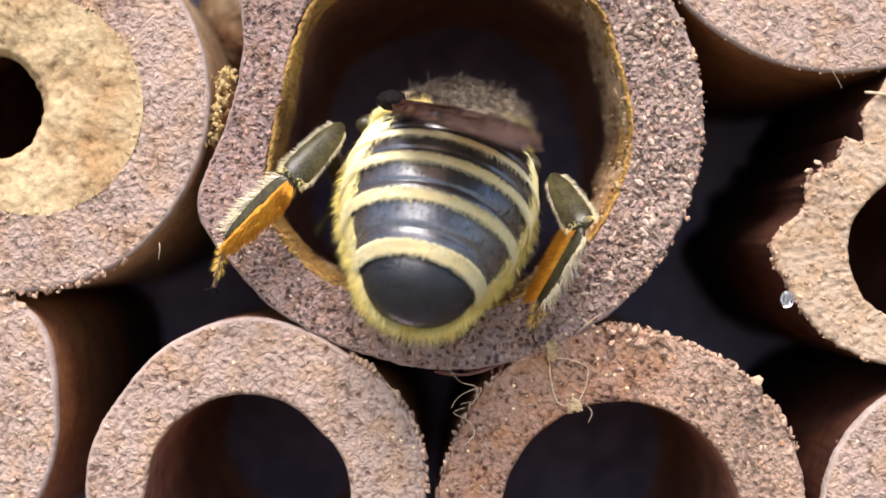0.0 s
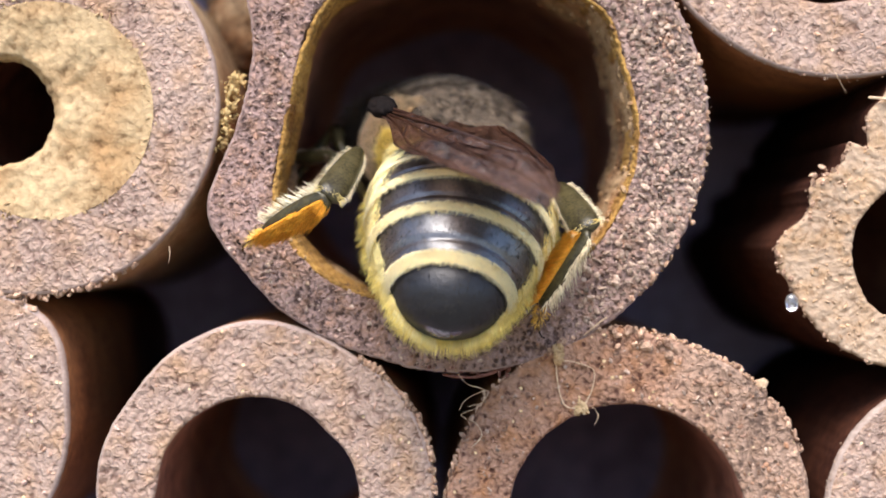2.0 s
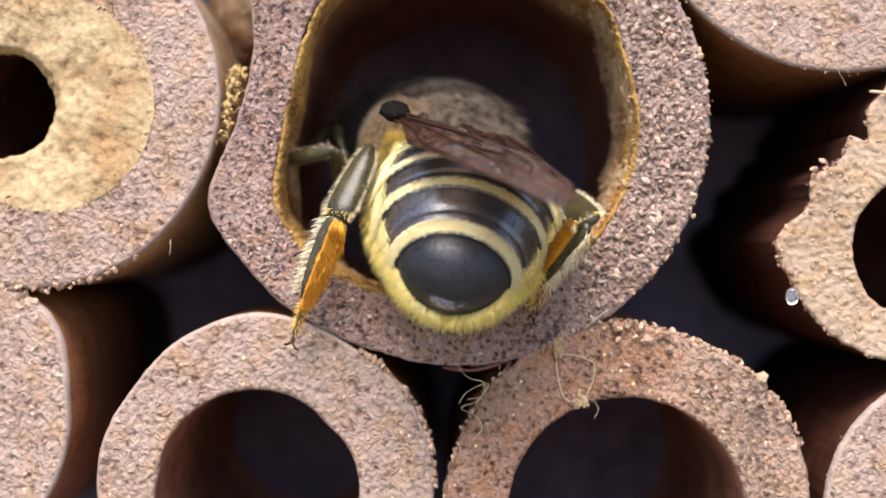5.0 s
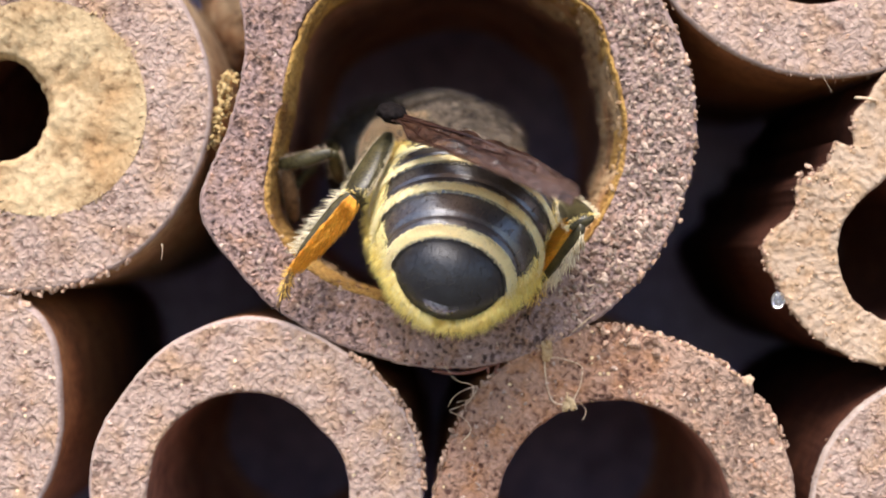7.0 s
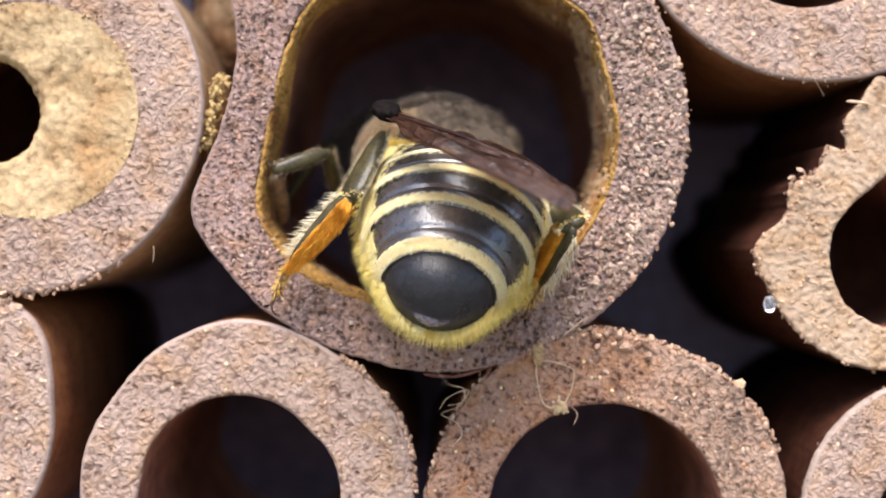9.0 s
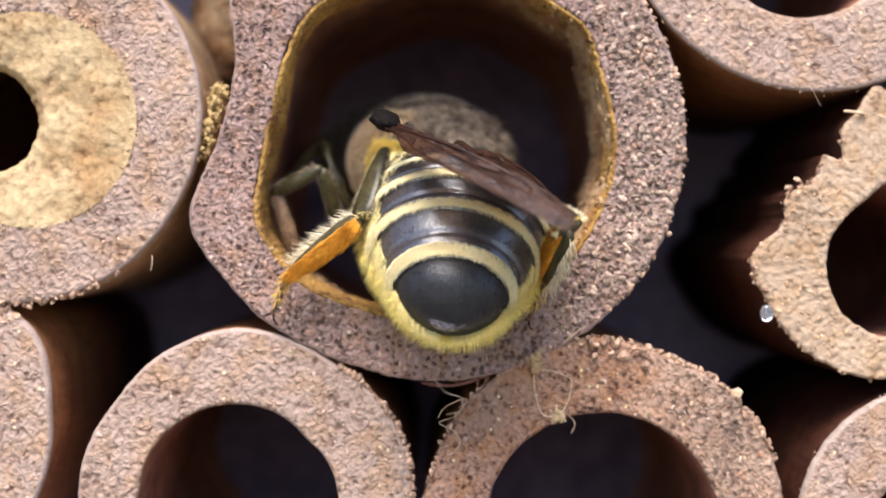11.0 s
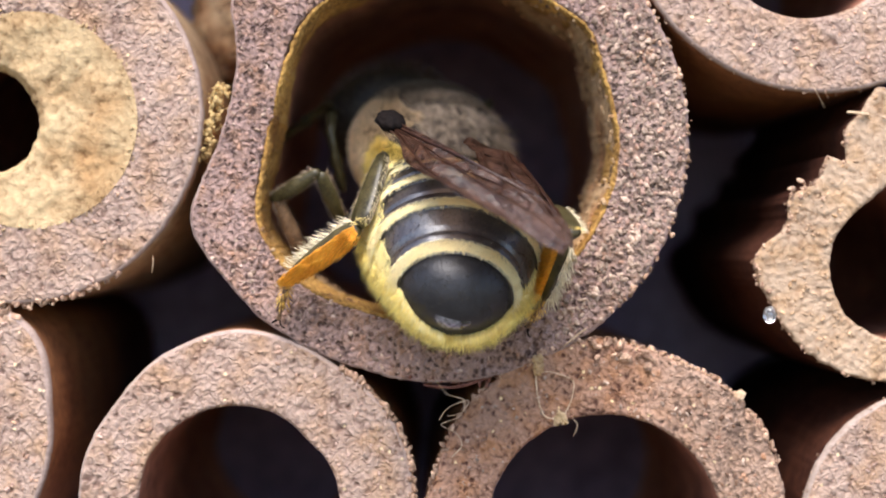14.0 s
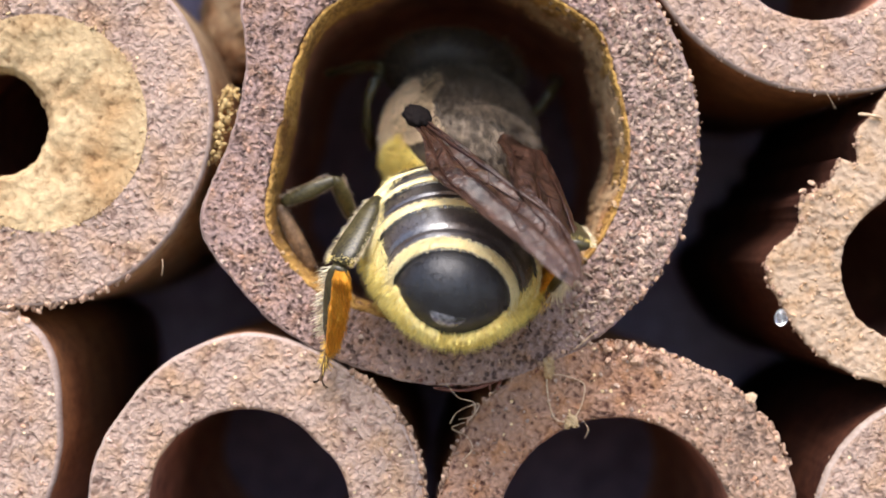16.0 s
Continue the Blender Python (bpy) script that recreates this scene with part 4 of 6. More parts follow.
def hind_leg(side, s, seed):
    """Femur, tibia, orange basitarsus and clawed tarsus; s: the edge with the pale fringe."""
    femur = limb("femur", [(0, 0.18, 0.5), (0.4, 0.32, 0.9), (1.2, 0.34, 1), (1.9, 0.24, 0.8), (2.1, 0.15, 0.5)], 0.26, LEG, "dark olive-brown femur")
    tibia = limb("tibia", [(0, 0.10, 0.5), (0.1, 0.17, 0.8), (0.5, 0.28, 1), (1.2, 0.36, 1), (1.8, 0.38, 1), (2.05, 0.32, 0.8), (2.15, 0.18, 0.5)], 0.19, LEG, "dark olive glossy tibia")
    wide_t = lambda x: float(np.interp(x, [0, 0.5, 1.8, 2.15], [0.14, 0.27, 0.37, 0.3]))
    limb_hair(tibia, "fringe", 0.1, 2.1, wide_t, 240, lambda r: (s, r.uniform(-0.3, 0.5)), 0.20, PALE_HAIR, "pale fringe", seed, 0.0055)
    limb_hair(tibia, "fringe", 0.1, 2.1, wide_t, 240, lambda r: (-s, r.uniform(-0.3, 0.5)), 0.17, PALE_HAIR, "pale fringe", seed + 1, 0.0055)
    limb_hair(tibia, "end_tuft", 1.95, 2.15, wide_t, 70, lambda r: (r.uniform(-1, 1), r.uniform(0, 1)), 0.14, YELLOW, "yellow tuft at the joint", seed + 2, 0.007)
    foot = limb("basitarsus", [(0, 0.14, 0.6), (0.12, 0.25, 0.9), (0.5, 0.31, 1), (1.2, 0.29, 1), (1.8, 0.22, 0.9), (2.1, 0.14, 0.6), (2.15, 0.08, 0.4)], 0.14, LEG, "broad basitarsus with an orange brush")
    wide_b = lambda x: float(np.interp(x, [0, 0.12, 0.5, 1.2, 1.8, 2.15], [0.12, 0.22, 0.29, 0.27, 0.2, 0.1]))
    rs = np.random.RandomState(seed)
    roots, ways = [], []
    for _ in range(2600):
        x = rs.uniform(0.05, 2.1)
        y = -s * rs.uniform(-0.2, 1) * wide_b(x)
        roots.append((x, y, 0.14 * math.sqrt(max(0.02, 1 - (y / (wide_b(x) + 0.03)) ** 2))))
        ways.append(Vector((0.75, -s * 0.25 + 0.35 * y / 0.3, 0.42)) * rs.uniform(0.28, 0.46) + Vector(rs.normal(0, 0.016, 3)))
    part("brush", hair_mesh("brush", roots, ways, 0.0075, ORANGE), foot, "stiff orange bristles", "stuff")
    limb_hair(foot, "fringe", 0.05, 2.0, wide_b, 190, lambda r: (s, r.uniform(-0.6, 0.3)), 0.42, PALE_HAIR, "long pale fringe", seed + 4, 0.010)
    limb_hair(foot, "short_fringe", 0.05, 2.1, wide_b, 260, lambda r: (-s, r.uniform(-0.3, 0.5)), 0.16, ORANGE, "short orange fringe", seed + 5)
    rows = []
    for k in range(4):
        a = 0.22 * k
        rows += [(a, 0.05, 0.7), (a + 0.06, 0.085 - 0.006 * k, 1), (a + 0.18, 0.10 - 0.010 * k, 1), (a + 0.215, 0.05, 0.7)]
    rows += [(0.9, 0.04, 0.6), (1.05, 0.06, 0.8), (1.12, 0.05, 0.7)]
    toe = limb("tarsus", rows, 0.07, FOOT, "jointed brown tarsus with claws")
    limb_hair(toe, "toe_hair", 0.0, 0.8, lambda x: 0.07, 110, lambda r: (r.uniform(-1, 1), r.uniform(-0.5, 1)), 0.19, GOLD, "golden toe hairs", seed + 6)
    for c in (-1, 1):
        part("claw", thread_mesh("claw", [(1.08, c * 0.02, 0), (1.18, c * 0.08, 0.0), (1.25, c * 0.15, -0.03), (1.26, c * 0.19, -0.08)], 0.025, JOINT), toe, "hooked black claw")
    for name, ob in (("femur", femur), ("tibia", tibia), ("basitarsus", foot), ("tarsus", toe)):
        bee_parts[name + "_" + side] = ob


hind_leg("left", -1, 40)
hind_leg("right", 1, 60)

mid_half = lambda x: 0.14
for name, size, mat in (("mid_femur", 1.5, LEG), ("mid_tibia", 1.5, LEG), ("mid_tarsus", 1.9, FOOT)):
    ob = limb(name, [(0, 0.09, 0.6), (0.1, 0.14, 0.9), (size * 0.5, 0.21, 1), (size * 0.9, 0.17, 0.9), (size, 0.07, 0.5)], 0.13, mat, "slender middle leg joint")
    limb_hair(ob, "fringe", 0.1, size, mid_half, 140, lambda r: (r.choice([-1, 1]), r.uniform(-0.6, 0.8)), 0.17, GREY_HAIR, "pale fringe", 80 + len(bee_parts), 0.006)
    bee_parts[name] = ob
FORE_LEGS = ([(-2.0, 2.2, -1.35), (-2.32, 2.35, -0.5), (-2.44, 2.75, 0.15), (-2.2, 3.55, 0.4), (-2.7, 4.0, -0.3), (-3.3, 4.3, -1.1)],
             [(1.6, 3.0, -0.6), (2.2, 3.1, 0.1), (2.5, 3.5, 0.5), (2.9, 4.2, 0.1), (3.0, 4.8, -0.6)])
for line in FORE_LEGS:
    part("fore_leg", thread_mesh("fore_leg", line, 0.18, LEG, 10), bee, "thin dark fore leg")



def wing(side, shape, size, cap):
    """A smoky folded wing along +x with raised veins; shape rows are (share of its length, spread to the trailing edge, to the leading edge)."""
    nx, ny = 76, 30
    us, lows, highs = zip(*shape)

    def edge(u, spread):
        return sum(float(np.interp(u + d, us, spread)) for d in (-0.04, -0.02, 0, 0.02, 0.04)) / 5

    def spot(u, v, lift=0.0):
        a, b = -edge(u, lows), edge(u, highs)
        y = a + (b - a) * v
        fold = 0.085 * math.sin(v * 17 + u * 2.5 + 2 * noise.noise(Vector((u * 4, v * 2, 3)))) * min(1, u * 3) * (1 - 0.5 * u)
        z = 0.11 * noise.noise(Vector((u * 6, v * 3, size))) + 0.035 * noise.noise(Vector((u * 19, v * 8, size))) + fold - 0.22 * (v - 0.6) ** 2 + 0.10 * math.sin(u * 3.1)
        return (u * size, y, z + lift)

    verts = [tuple(c * MM for c in spot(i / (nx - 1), j / (ny - 1), h)) for h in (0.0, 0.016) for i in range(nx) for j in range(ny)]
    f1 = grid_faces(nx, ny, False)
    rim = [i * ny for i in range(nx)] + [(nx - 1) * ny + j for j in range(1, ny)] + [i * ny + ny - 1 for i in range(nx - 2, -1, -1)] + list(range(ny - 2, 0, -1))
    k = nx * ny
    f = [q[::-1] for q in f1.tolist()] + (f1 + k).tolist() + [[a, b, b + k, a + k] for a, b in zip(rim, rim[1:] + rim[:1])]
    ob = part("wing", mesh_of("wing", verts, f, [WING]), bee, "smoky brown veined wing folded over the back")
    lines = [[(0, .6), (.2, .9), (.45, .96), (.66, .98)], [(0, .45), (.2, .72), (.42, .78), (.64, .95)], [(.05, .4), (.25, .48), (.45, .42), (.62, .36), (.72, .26)],
             [(.05, .35), (.2, .26), (.38, .16), (.5, .06)], [(.42, .78), (.47, .6), (.45, .42)], [(.47, .62), (.6, .66), (.72, .66), (.78, .88)],
             [(.6, .66), (.63, .5), (.62, .36)], [(.25, .48), (.27, .34), (.3, .2)], [(.72, .66), (.76, .48), (.72, .26)], [(.64, .95), (.72, .96), (.82, .88), (.9, .78)]]
    for n, line in enumerate(lines):
        part("vein", thread_mesh("vein", [spot(u, v, 0.02) for u, v in line], 0.06 if n < 2 else 0.032, VEIN), ob)
    if cap:
        blob("tegula", (0.26, -0.04, 0.02), (0.44, 0.33, 0.24), JOINT, ob, "dark wing joint cap", 9, 0.15)
    bee_parts["wing_" + side] = ob


wing("left", [(0, .14, .12), (.08, .24, .18), (.2, .52, .26), (.33, .98, .45), (.45, 1.10, .70), (.53, .88, .88), (.6, .84, .96), (.74, .56, .96), (.86, .40, .74), (.94, .28, .44), (1, .10, .08)], 7.45, True)
wing("right", [(0, .15, .15), (.06, .9, .32), (.15, 1.5, .48), (.3, 1.75, .58), (.5, 1.65, .60), (.7, 1.3, .50), (.85, .85, .45), (.94, .55, .3), (1, .10, .08)], 5.9, False)


def motions():
    walk(bee_parts['bee'], [
        (0, pose(0.000399, 0.000851, 0.003097, -19.2, -5.8, 12.2)),
        (0.5, pose(0.000469, 0.001017, 0.002936, -13.2, -5.7, 13.4)),
        (1, pose(0.000539, 0.001184, 0.002775, -4.7, -9.6, 21.5)),
        (1.5, pose(0.000609, 0.001350, 0.002613, 1.5, -11.7, 27.0)),
        (1.8, pose(0.000558, 0.001438, 0.002531, 7.3, -9.7, 25.0)),
        (1.9, pose(0.000540, 0.001467, 0.002504, 9.2, -9.0, 24.4)),
        (2, pose(0.000523, 0.001496, 0.002476, 11.2, -8.4, 23.8)),
        (2.1, pose(0.000506, 0.001525, 0.002449, 11.9, -8.2, 23.9)),
        (2.3, pose(0.000471, 0.001584, 0.002394, 13.2, -7.8, 24.1)),
        (2.7, pose(0.000402, 0.001701, 0.002284, 17.5, -6.7, 24.0)),
        (3, pose(0.000350, 0.001788, 0.002202, 21.7, -5.7, 23.7)),
        (3.5, pose(0.000383, 0.001862, 0.002176, 18.2, -7.2, 26.1)),
        (4, pose(0.000415, 0.001937, 0.002149, 19.6, -6.6, 25.1)),
        (4.2, pose(0.000453, 0.001933, 0.002150, 18.8, -6.9, 25.8)),
        (5.2, pose(0.000641, 0.001912, 0.002152, 14.6, -8.3, 29.4)),
        (6.3, pose(0.000849, 0.001890, 0.002154, 10.2, -9.7, 33.2)),
        (7, pose(0.000981, 0.001876, 0.002155, 9.3, -10.2, 35.1)),
        (8, pose(0.000940, 0.001799, 0.002203, 6.6, -8.3, 31.0)),
        (9, pose(0.000898, 0.001722, 0.002250, 6.8, -7.3, 29.1)),
        (9.2, pose(0.000883, 0.001723, 0.002261, 7.1, -7.0, 28.9)),
        (10.2, pose(0.000808, 0.001730, 0.002312, 8.5, -5.7, 28.2)),
        (11.3, pose(0.000726, 0.001737, 0.002368, 10.1, -4.2, 27.5)),
        (12, pose(0.000695, 0.001788, 0.002317, 16.0, -4.3, 28.7)),
        (12.5, pose(0.000679, 0.001838, 0.002257, 17.8, -3.8, 28.0)),
        (13, pose(0.000662, 0.001887, 0.002196, 22.2, -3.3, 27.4)),
        (14, pose(0.000630, 0.001986, 0.002075, 29.3, -2.8, 26.7)),
        (14.5, pose(0.000614, 0.002035, 0.002014, 34.9, -2.9, 26.8)),
        (14.8, pose(0.000592, 0.002075, 0.001944, 39.2, -0.9, 24.2)),
        (15, pose(0.000578, 0.002102, 0.001898, 42.0, 0.4, 22.4)),
        (15.3, pose(0.000556, 0.002142, 0.001828, 47.7, 1.8, 20.4)),
        (15.4, pose(0.000549, 0.002155, 0.001805, 49.5, 2.2, 19.7)),
        (15.5, pose(0.000542, 0.002169, 0.001781, 51.2, 2.6, 19.1)),
        (15.6, pose(0.000534, 0.002182, 0.001758, 52.9, 3.3, 18.1)),
        (15.8, pose(0.000520, 0.002209, 0.001711, 56.0, 4.6, 16.0)),
        (16, pose(0.000506, 0.002235, 0.001665, 58.9, 5.9, 14.1)),
    ])
    walk(bee_parts['abdomen'], [
        (0, pose(0.000000, 0.000000, 0.000000, 75.4, 23.4, -2.4)),
        (0.5, pose(0.000000, 0.000000, 0.000000, 66.7, 21.5, -8.1)),
        (1, pose(0.000000, 0.000000, 0.000000, 53.3, 22.1, -21.2)),
        (1.5, pose(0.000000, 0.000000, 0.000000, 43.5, 18.8, -30.4)),
        (1.8, pose(0.000000, 0.000000, 0.000000, 37.4, 14.4, -28.6)),
        (1.9, pose(0.000000, 0.000000, 0.000000, 35.3, 13.1, -28.0)),
        (2, pose(0.000000, 0.000000, 0.000000, 33.1, 11.7, -27.3)),
        (2.1, pose(0.000000, 0.000000, 0.000000, 31.8, 11.2, -27.2)),
        (2.3, pose(0.000000, 0.000000, 0.000000, 29.3, 10.3, -26.9)),
        (2.7, pose(0.000000, 0.000000, 0.000000, 22.9, 7.6, -25.9)),
        (3, pose(0.000000, 0.000000, 0.000000, 17.1, 5.2, -24.9)),
        (3.5, pose(0.000000, 0.000000, 0.000000, 18.1, 7.0, -28.7)),
        (4, pose(0.000000, 0.000000, 0.000000, 15.4, 5.9, -28.9)),
        (4.2, pose(0.000000, 0.000000, 0.000000, 16.1, 6.5, -29.8)),
        (5.2, pose(0.000000, 0.000000, 0.000000, 19.3, 9.9, -34.2)),
        (6.3, pose(0.000000, 0.000000, 0.000000, 22.4, 14.0, -38.6)),
        (7, pose(0.000000, 0.000000, 0.000000, 22.9, 15.3, -41.0)),
        (8, pose(0.000000, 0.000000, 0.000000, 28.4, 15.9, -35.3)),
        (9, pose(0.000000, 0.000000, 0.000000, 30.8, 14.8, -32.6)),
        (9.2, pose(0.000000, 0.000000, 0.000000, 30.7, 14.2, -32.0)),
        (10.2, pose(0.000000, 0.000000, 0.000000, 29.9, 11.4, -29.0)),
        (11.3, pose(0.000000, 0.000000, 0.000000, 28.8, 8.4, -25.8)),
        (12, pose(0.000000, 0.000000, 0.000000, 22.5, 5.9, -27.0)),
        (12.5, pose(0.000000, 0.000000, 0.000000, 20.2, 5.3, -26.1)),
        (13, pose(0.000000, 0.000000, 0.000000, 15.5, 3.7, -25.5)),
        (14, pose(0.000000, 0.000000, 0.000000, 7.5, 1.5, -24.6)),
        (14.5, pose(0.000000, 0.000000, 0.000000, 1.4, -0.3, -24.7)),
        (14.8, pose(0.000000, 0.000000, 0.000000, -3.4, -2.0, -22.1)),
        (15, pose(0.000000, 0.000000, 0.000000, -6.7, -3.0, -20.2)),
        (15.3, pose(0.000000, 0.000000, 0.000000, -13.1, -4.7, -18.2)),
        (15.4, pose(0.000000, 0.000000, 0.000000, -15.2, -5.1, -17.5)),
        (15.5, pose(0.000000, 0.000000, 0.000000, -17.2, -5.5, -16.8)),
        (15.6, pose(0.000000, 0.000000, 0.000000, -19.3, -5.8, -15.7)),
        (15.8, pose(0.000000, 0.000000, 0.000000, -23.3, -6.0, -13.6)),
        (16, pose(0.000000, 0.000000, 0.000000, -27.1, -6.0, -11.6)),
    ])
    walk(bee_parts['tibia_left'], [
        (0, pose(-0.002934, -0.000308, 0.000055, -82.8, 43.1, -162.8)),
        (0.5, pose(-0.003035, -0.000426, 0.000240, -75.1, 40.7, -158.8)),
        (1, pose(-0.003117, -0.000122, 0.000687, -66.4, 32.7, -161.2)),
        (1.5, pose(-0.003213, -0.000095, 0.000776, -63.1, 25.7, -166.1)),
        (1.8, pose(-0.003140, -0.000056, 0.000614, -52.7, 20.8, -152.1)),
        (1.9, pose(-0.003224, -0.000312, 0.000432, -41.6, 18.5, -140.4)),
        (2, pose(-0.003256, -0.000670, 0.000591, -32.4, 20.1, -134.7)),
        (2.1, pose(-0.003348, -0.000522, 0.000456, -49.0, 24.3, -153.6)),
        (2.3, pose(-0.003127, -0.000261, 0.000284, -45.5, 21.4, -149.2)),
        (2.7, pose(-0.003368, -0.000976, 0.000481, -42.6, 24.9, -151.6)),
        (3, pose(-0.003258, -0.000835, 0.000147, -1.9, 60.1, -117.6)),
        (3.5, pose(-0.003308, -0.000610, 0.000566, -16.9, 43.9, -138.8)),
        (4, pose(-0.003218, -0.000810, 0.000676, -16.7, 46.5, -143.7)),
        (4.2, pose(-0.003263, -0.000651, 0.000613, -14.5, 42.8, -143.3)),
        (5.2, pose(-0.003077, -0.000359, 0.000899, -8.7, 39.1, -148.5)),
        (6.3, pose(-0.002818, -0.000099, 0.001249, -2.9, 35.3, -154.1)),
        (7, pose(-0.002712, -0.000045, 0.001199, 3.7, 34.0, -155.6)),
        (8, pose(-0.002725, -0.000353, 0.001047, 1.1, 38.2, -155.9)),
        (9, pose(-0.002565, -0.000420, 0.001069, 7.0, 40.8, -151.3)),
        (9.2, pose(-0.002555, -0.000431, 0.001029, 8.4, 40.3, -150.5)),
        (10.2, pose(-0.002501, -0.000556, 0.000865, 18.4, 43.1, -145.5)),
        (11.3, pose(-0.002428, -0.000697, 0.000696, 29.6, 46.2, -139.5)),
        (12, pose(-0.002458, -0.000602, 0.000880, 32.7, 40.0, -139.6)),
        (12.5, pose(-0.002427, -0.000696, 0.000898, 31.9, 37.4, -139.9)),
        (13, pose(-0.002453, -0.000748, 0.001094, 37.8, 42.2, -136.3)),
        (14, pose(-0.002574, -0.000689, 0.001203, 49.0, 34.4, -126.3)),
        (14.5, pose(-0.002654, -0.000524, 0.001340, 54.8, 28.8, -122.3)),
        (14.8, pose(-0.002683, -0.000670, 0.001232, 59.7, 18.8, -115.5)),
        (15, pose(-0.002693, -0.000783, 0.001180, 62.6, 12.4, -111.5)),
        (15.3, pose(-0.002730, -0.000720, 0.001321, 65.7, 4.7, -107.5)),
        (15.4, pose(-0.002884, -0.001028, 0.001706, 60.7, 8.8, -108.4)),
        (15.5, pose(-0.002924, -0.001299, 0.002060, 55.1, 6.7, -111.3)),
        (15.6, pose(-0.002783, -0.001089, 0.001519, 49.7, -3.5, -113.9)),
        (15.8, pose(-0.002784, -0.001414, 0.001791, 40.7, 9.9, -115.4)),
        (16, pose(-0.002636, -0.001396, 0.001749, 34.0, 2.5, -116.2)),
    ])
    walk(bee_parts['basitarsus_left'], [
        (0, pose(-0.004395, -0.000762, -0.001375, -116.6, 27.1, 144.1)),
        (0.5, pose(-0.004515, -0.000998, -0.001128, -111.0, 30.3, 145.2)),
        (1, pose(-0.004787, -0.000691, -0.000444, -98.3, 31.2, 144.5)),
        (1.5, pose(-0.005074, -0.000555, -0.000149, -94.9, 29.6, 132.0)),
        (1.8, pose(-0.004874, -0.000972, -0.000131, -91.6, 34.7, 136.3)),
        (1.9, pose(-0.004775, -0.001594, -0.000242, -90.5, 31.6, 133.9)),
        (2, pose(-0.004683, -0.002111, -0.000150, -91.2, 25.7, 122.8)),
        (2.1, pose(-0.005102, -0.001394, -0.000428, -92.5, 41.5, 135.2)),
        (2.3, pose(-0.004797, -0.001258, -0.000480, -71.4, 52.3, 167.1)),
        (2.7, pose(-0.005118, -0.001921, -0.000441, -100.8, 61.5, 132.2)),
        (3, pose(-0.003756, -0.001787, -0.001722, 16.8, 51.1, -98.0)),
        (3.5, pose(-0.004468, -0.001624, -0.000915, -12.1, 80.4, -132.8)),
        (4, pose(-0.004413, -0.001687, -0.000887, -31.7, 77.1, -155.7)),
        (4.2, pose(-0.004514, -0.001583, -0.000832, -31.7, 71.2, -157.7)),
        (5.2, pose(-0.004473, -0.001215, -0.000431, -55.5, 65.2, 167.9)),
        (6.3, pose(-0.004353, -0.000843, 0.000041, -61.1, 54.0, 151.5)),
        (7, pose(-0.004286, -0.000758, 0.000032, -58.5, 46.9, 147.6)),
        (8, pose(-0.004231, -0.001027, -0.000250, -63.3, 47.4, 147.0)),
        (9, pose(-0.003958, -0.001181, -0.000299, -61.8, 45.9, 149.5)),
        (9.2, pose(-0.003947, -0.001217, -0.000326, -61.2, 46.2, 149.7)),
        (10.2, pose(-0.003764, -0.001425, -0.000571, -59.2, 42.9, 149.1)),
        (11.3, pose(-0.003538, -0.001643, -0.000823, -56.1, 39.1, 149.3)),
        (12, pose(-0.003688, -0.001649, -0.000477, -49.9, 44.8, 151.8)),
        (12.5, pose(-0.003711, -0.001776, -0.000384, -48.5, 47.8, 153.5)),
        (13, pose(-0.003592, -0.001838, -0.000336, -39.6, 46.2, 162.2)),
        (14, pose(-0.003613, -0.002104, -0.000001, -37.9, 48.8, 158.5)),
        (14.5, pose(-0.003650, -0.002099, 0.000314, -32.8, 50.6, 160.0)),
        (14.8, pose(-0.003547, -0.002482, 0.000547, -32.5, 52.2, 159.3)),
        (15, pose(-0.003451, -0.002709, 0.000724, -31.5, 53.0, 159.8)),
        (15.3, pose(-0.003364, -0.002733, 0.001149, -19.8, 56.1, 174.3)),
        (15.4, pose(-0.003568, -0.003079, 0.001371, -32.3, 61.9, 160.6)),
        (15.5, pose(-0.003733, -0.003379, 0.001798, -40.7, 56.0, 142.1)),
        (15.6, pose(-0.003651, -0.003053, 0.001651, 32.7, 69.5, -104.9)),
        (15.8, pose(-0.003721, -0.003391, 0.001408, 43.4, 65.0, -82.4)),
        (16, pose(-0.003597, -0.003349, 0.001652, 40.7, 62.1, -78.6)),
    ])
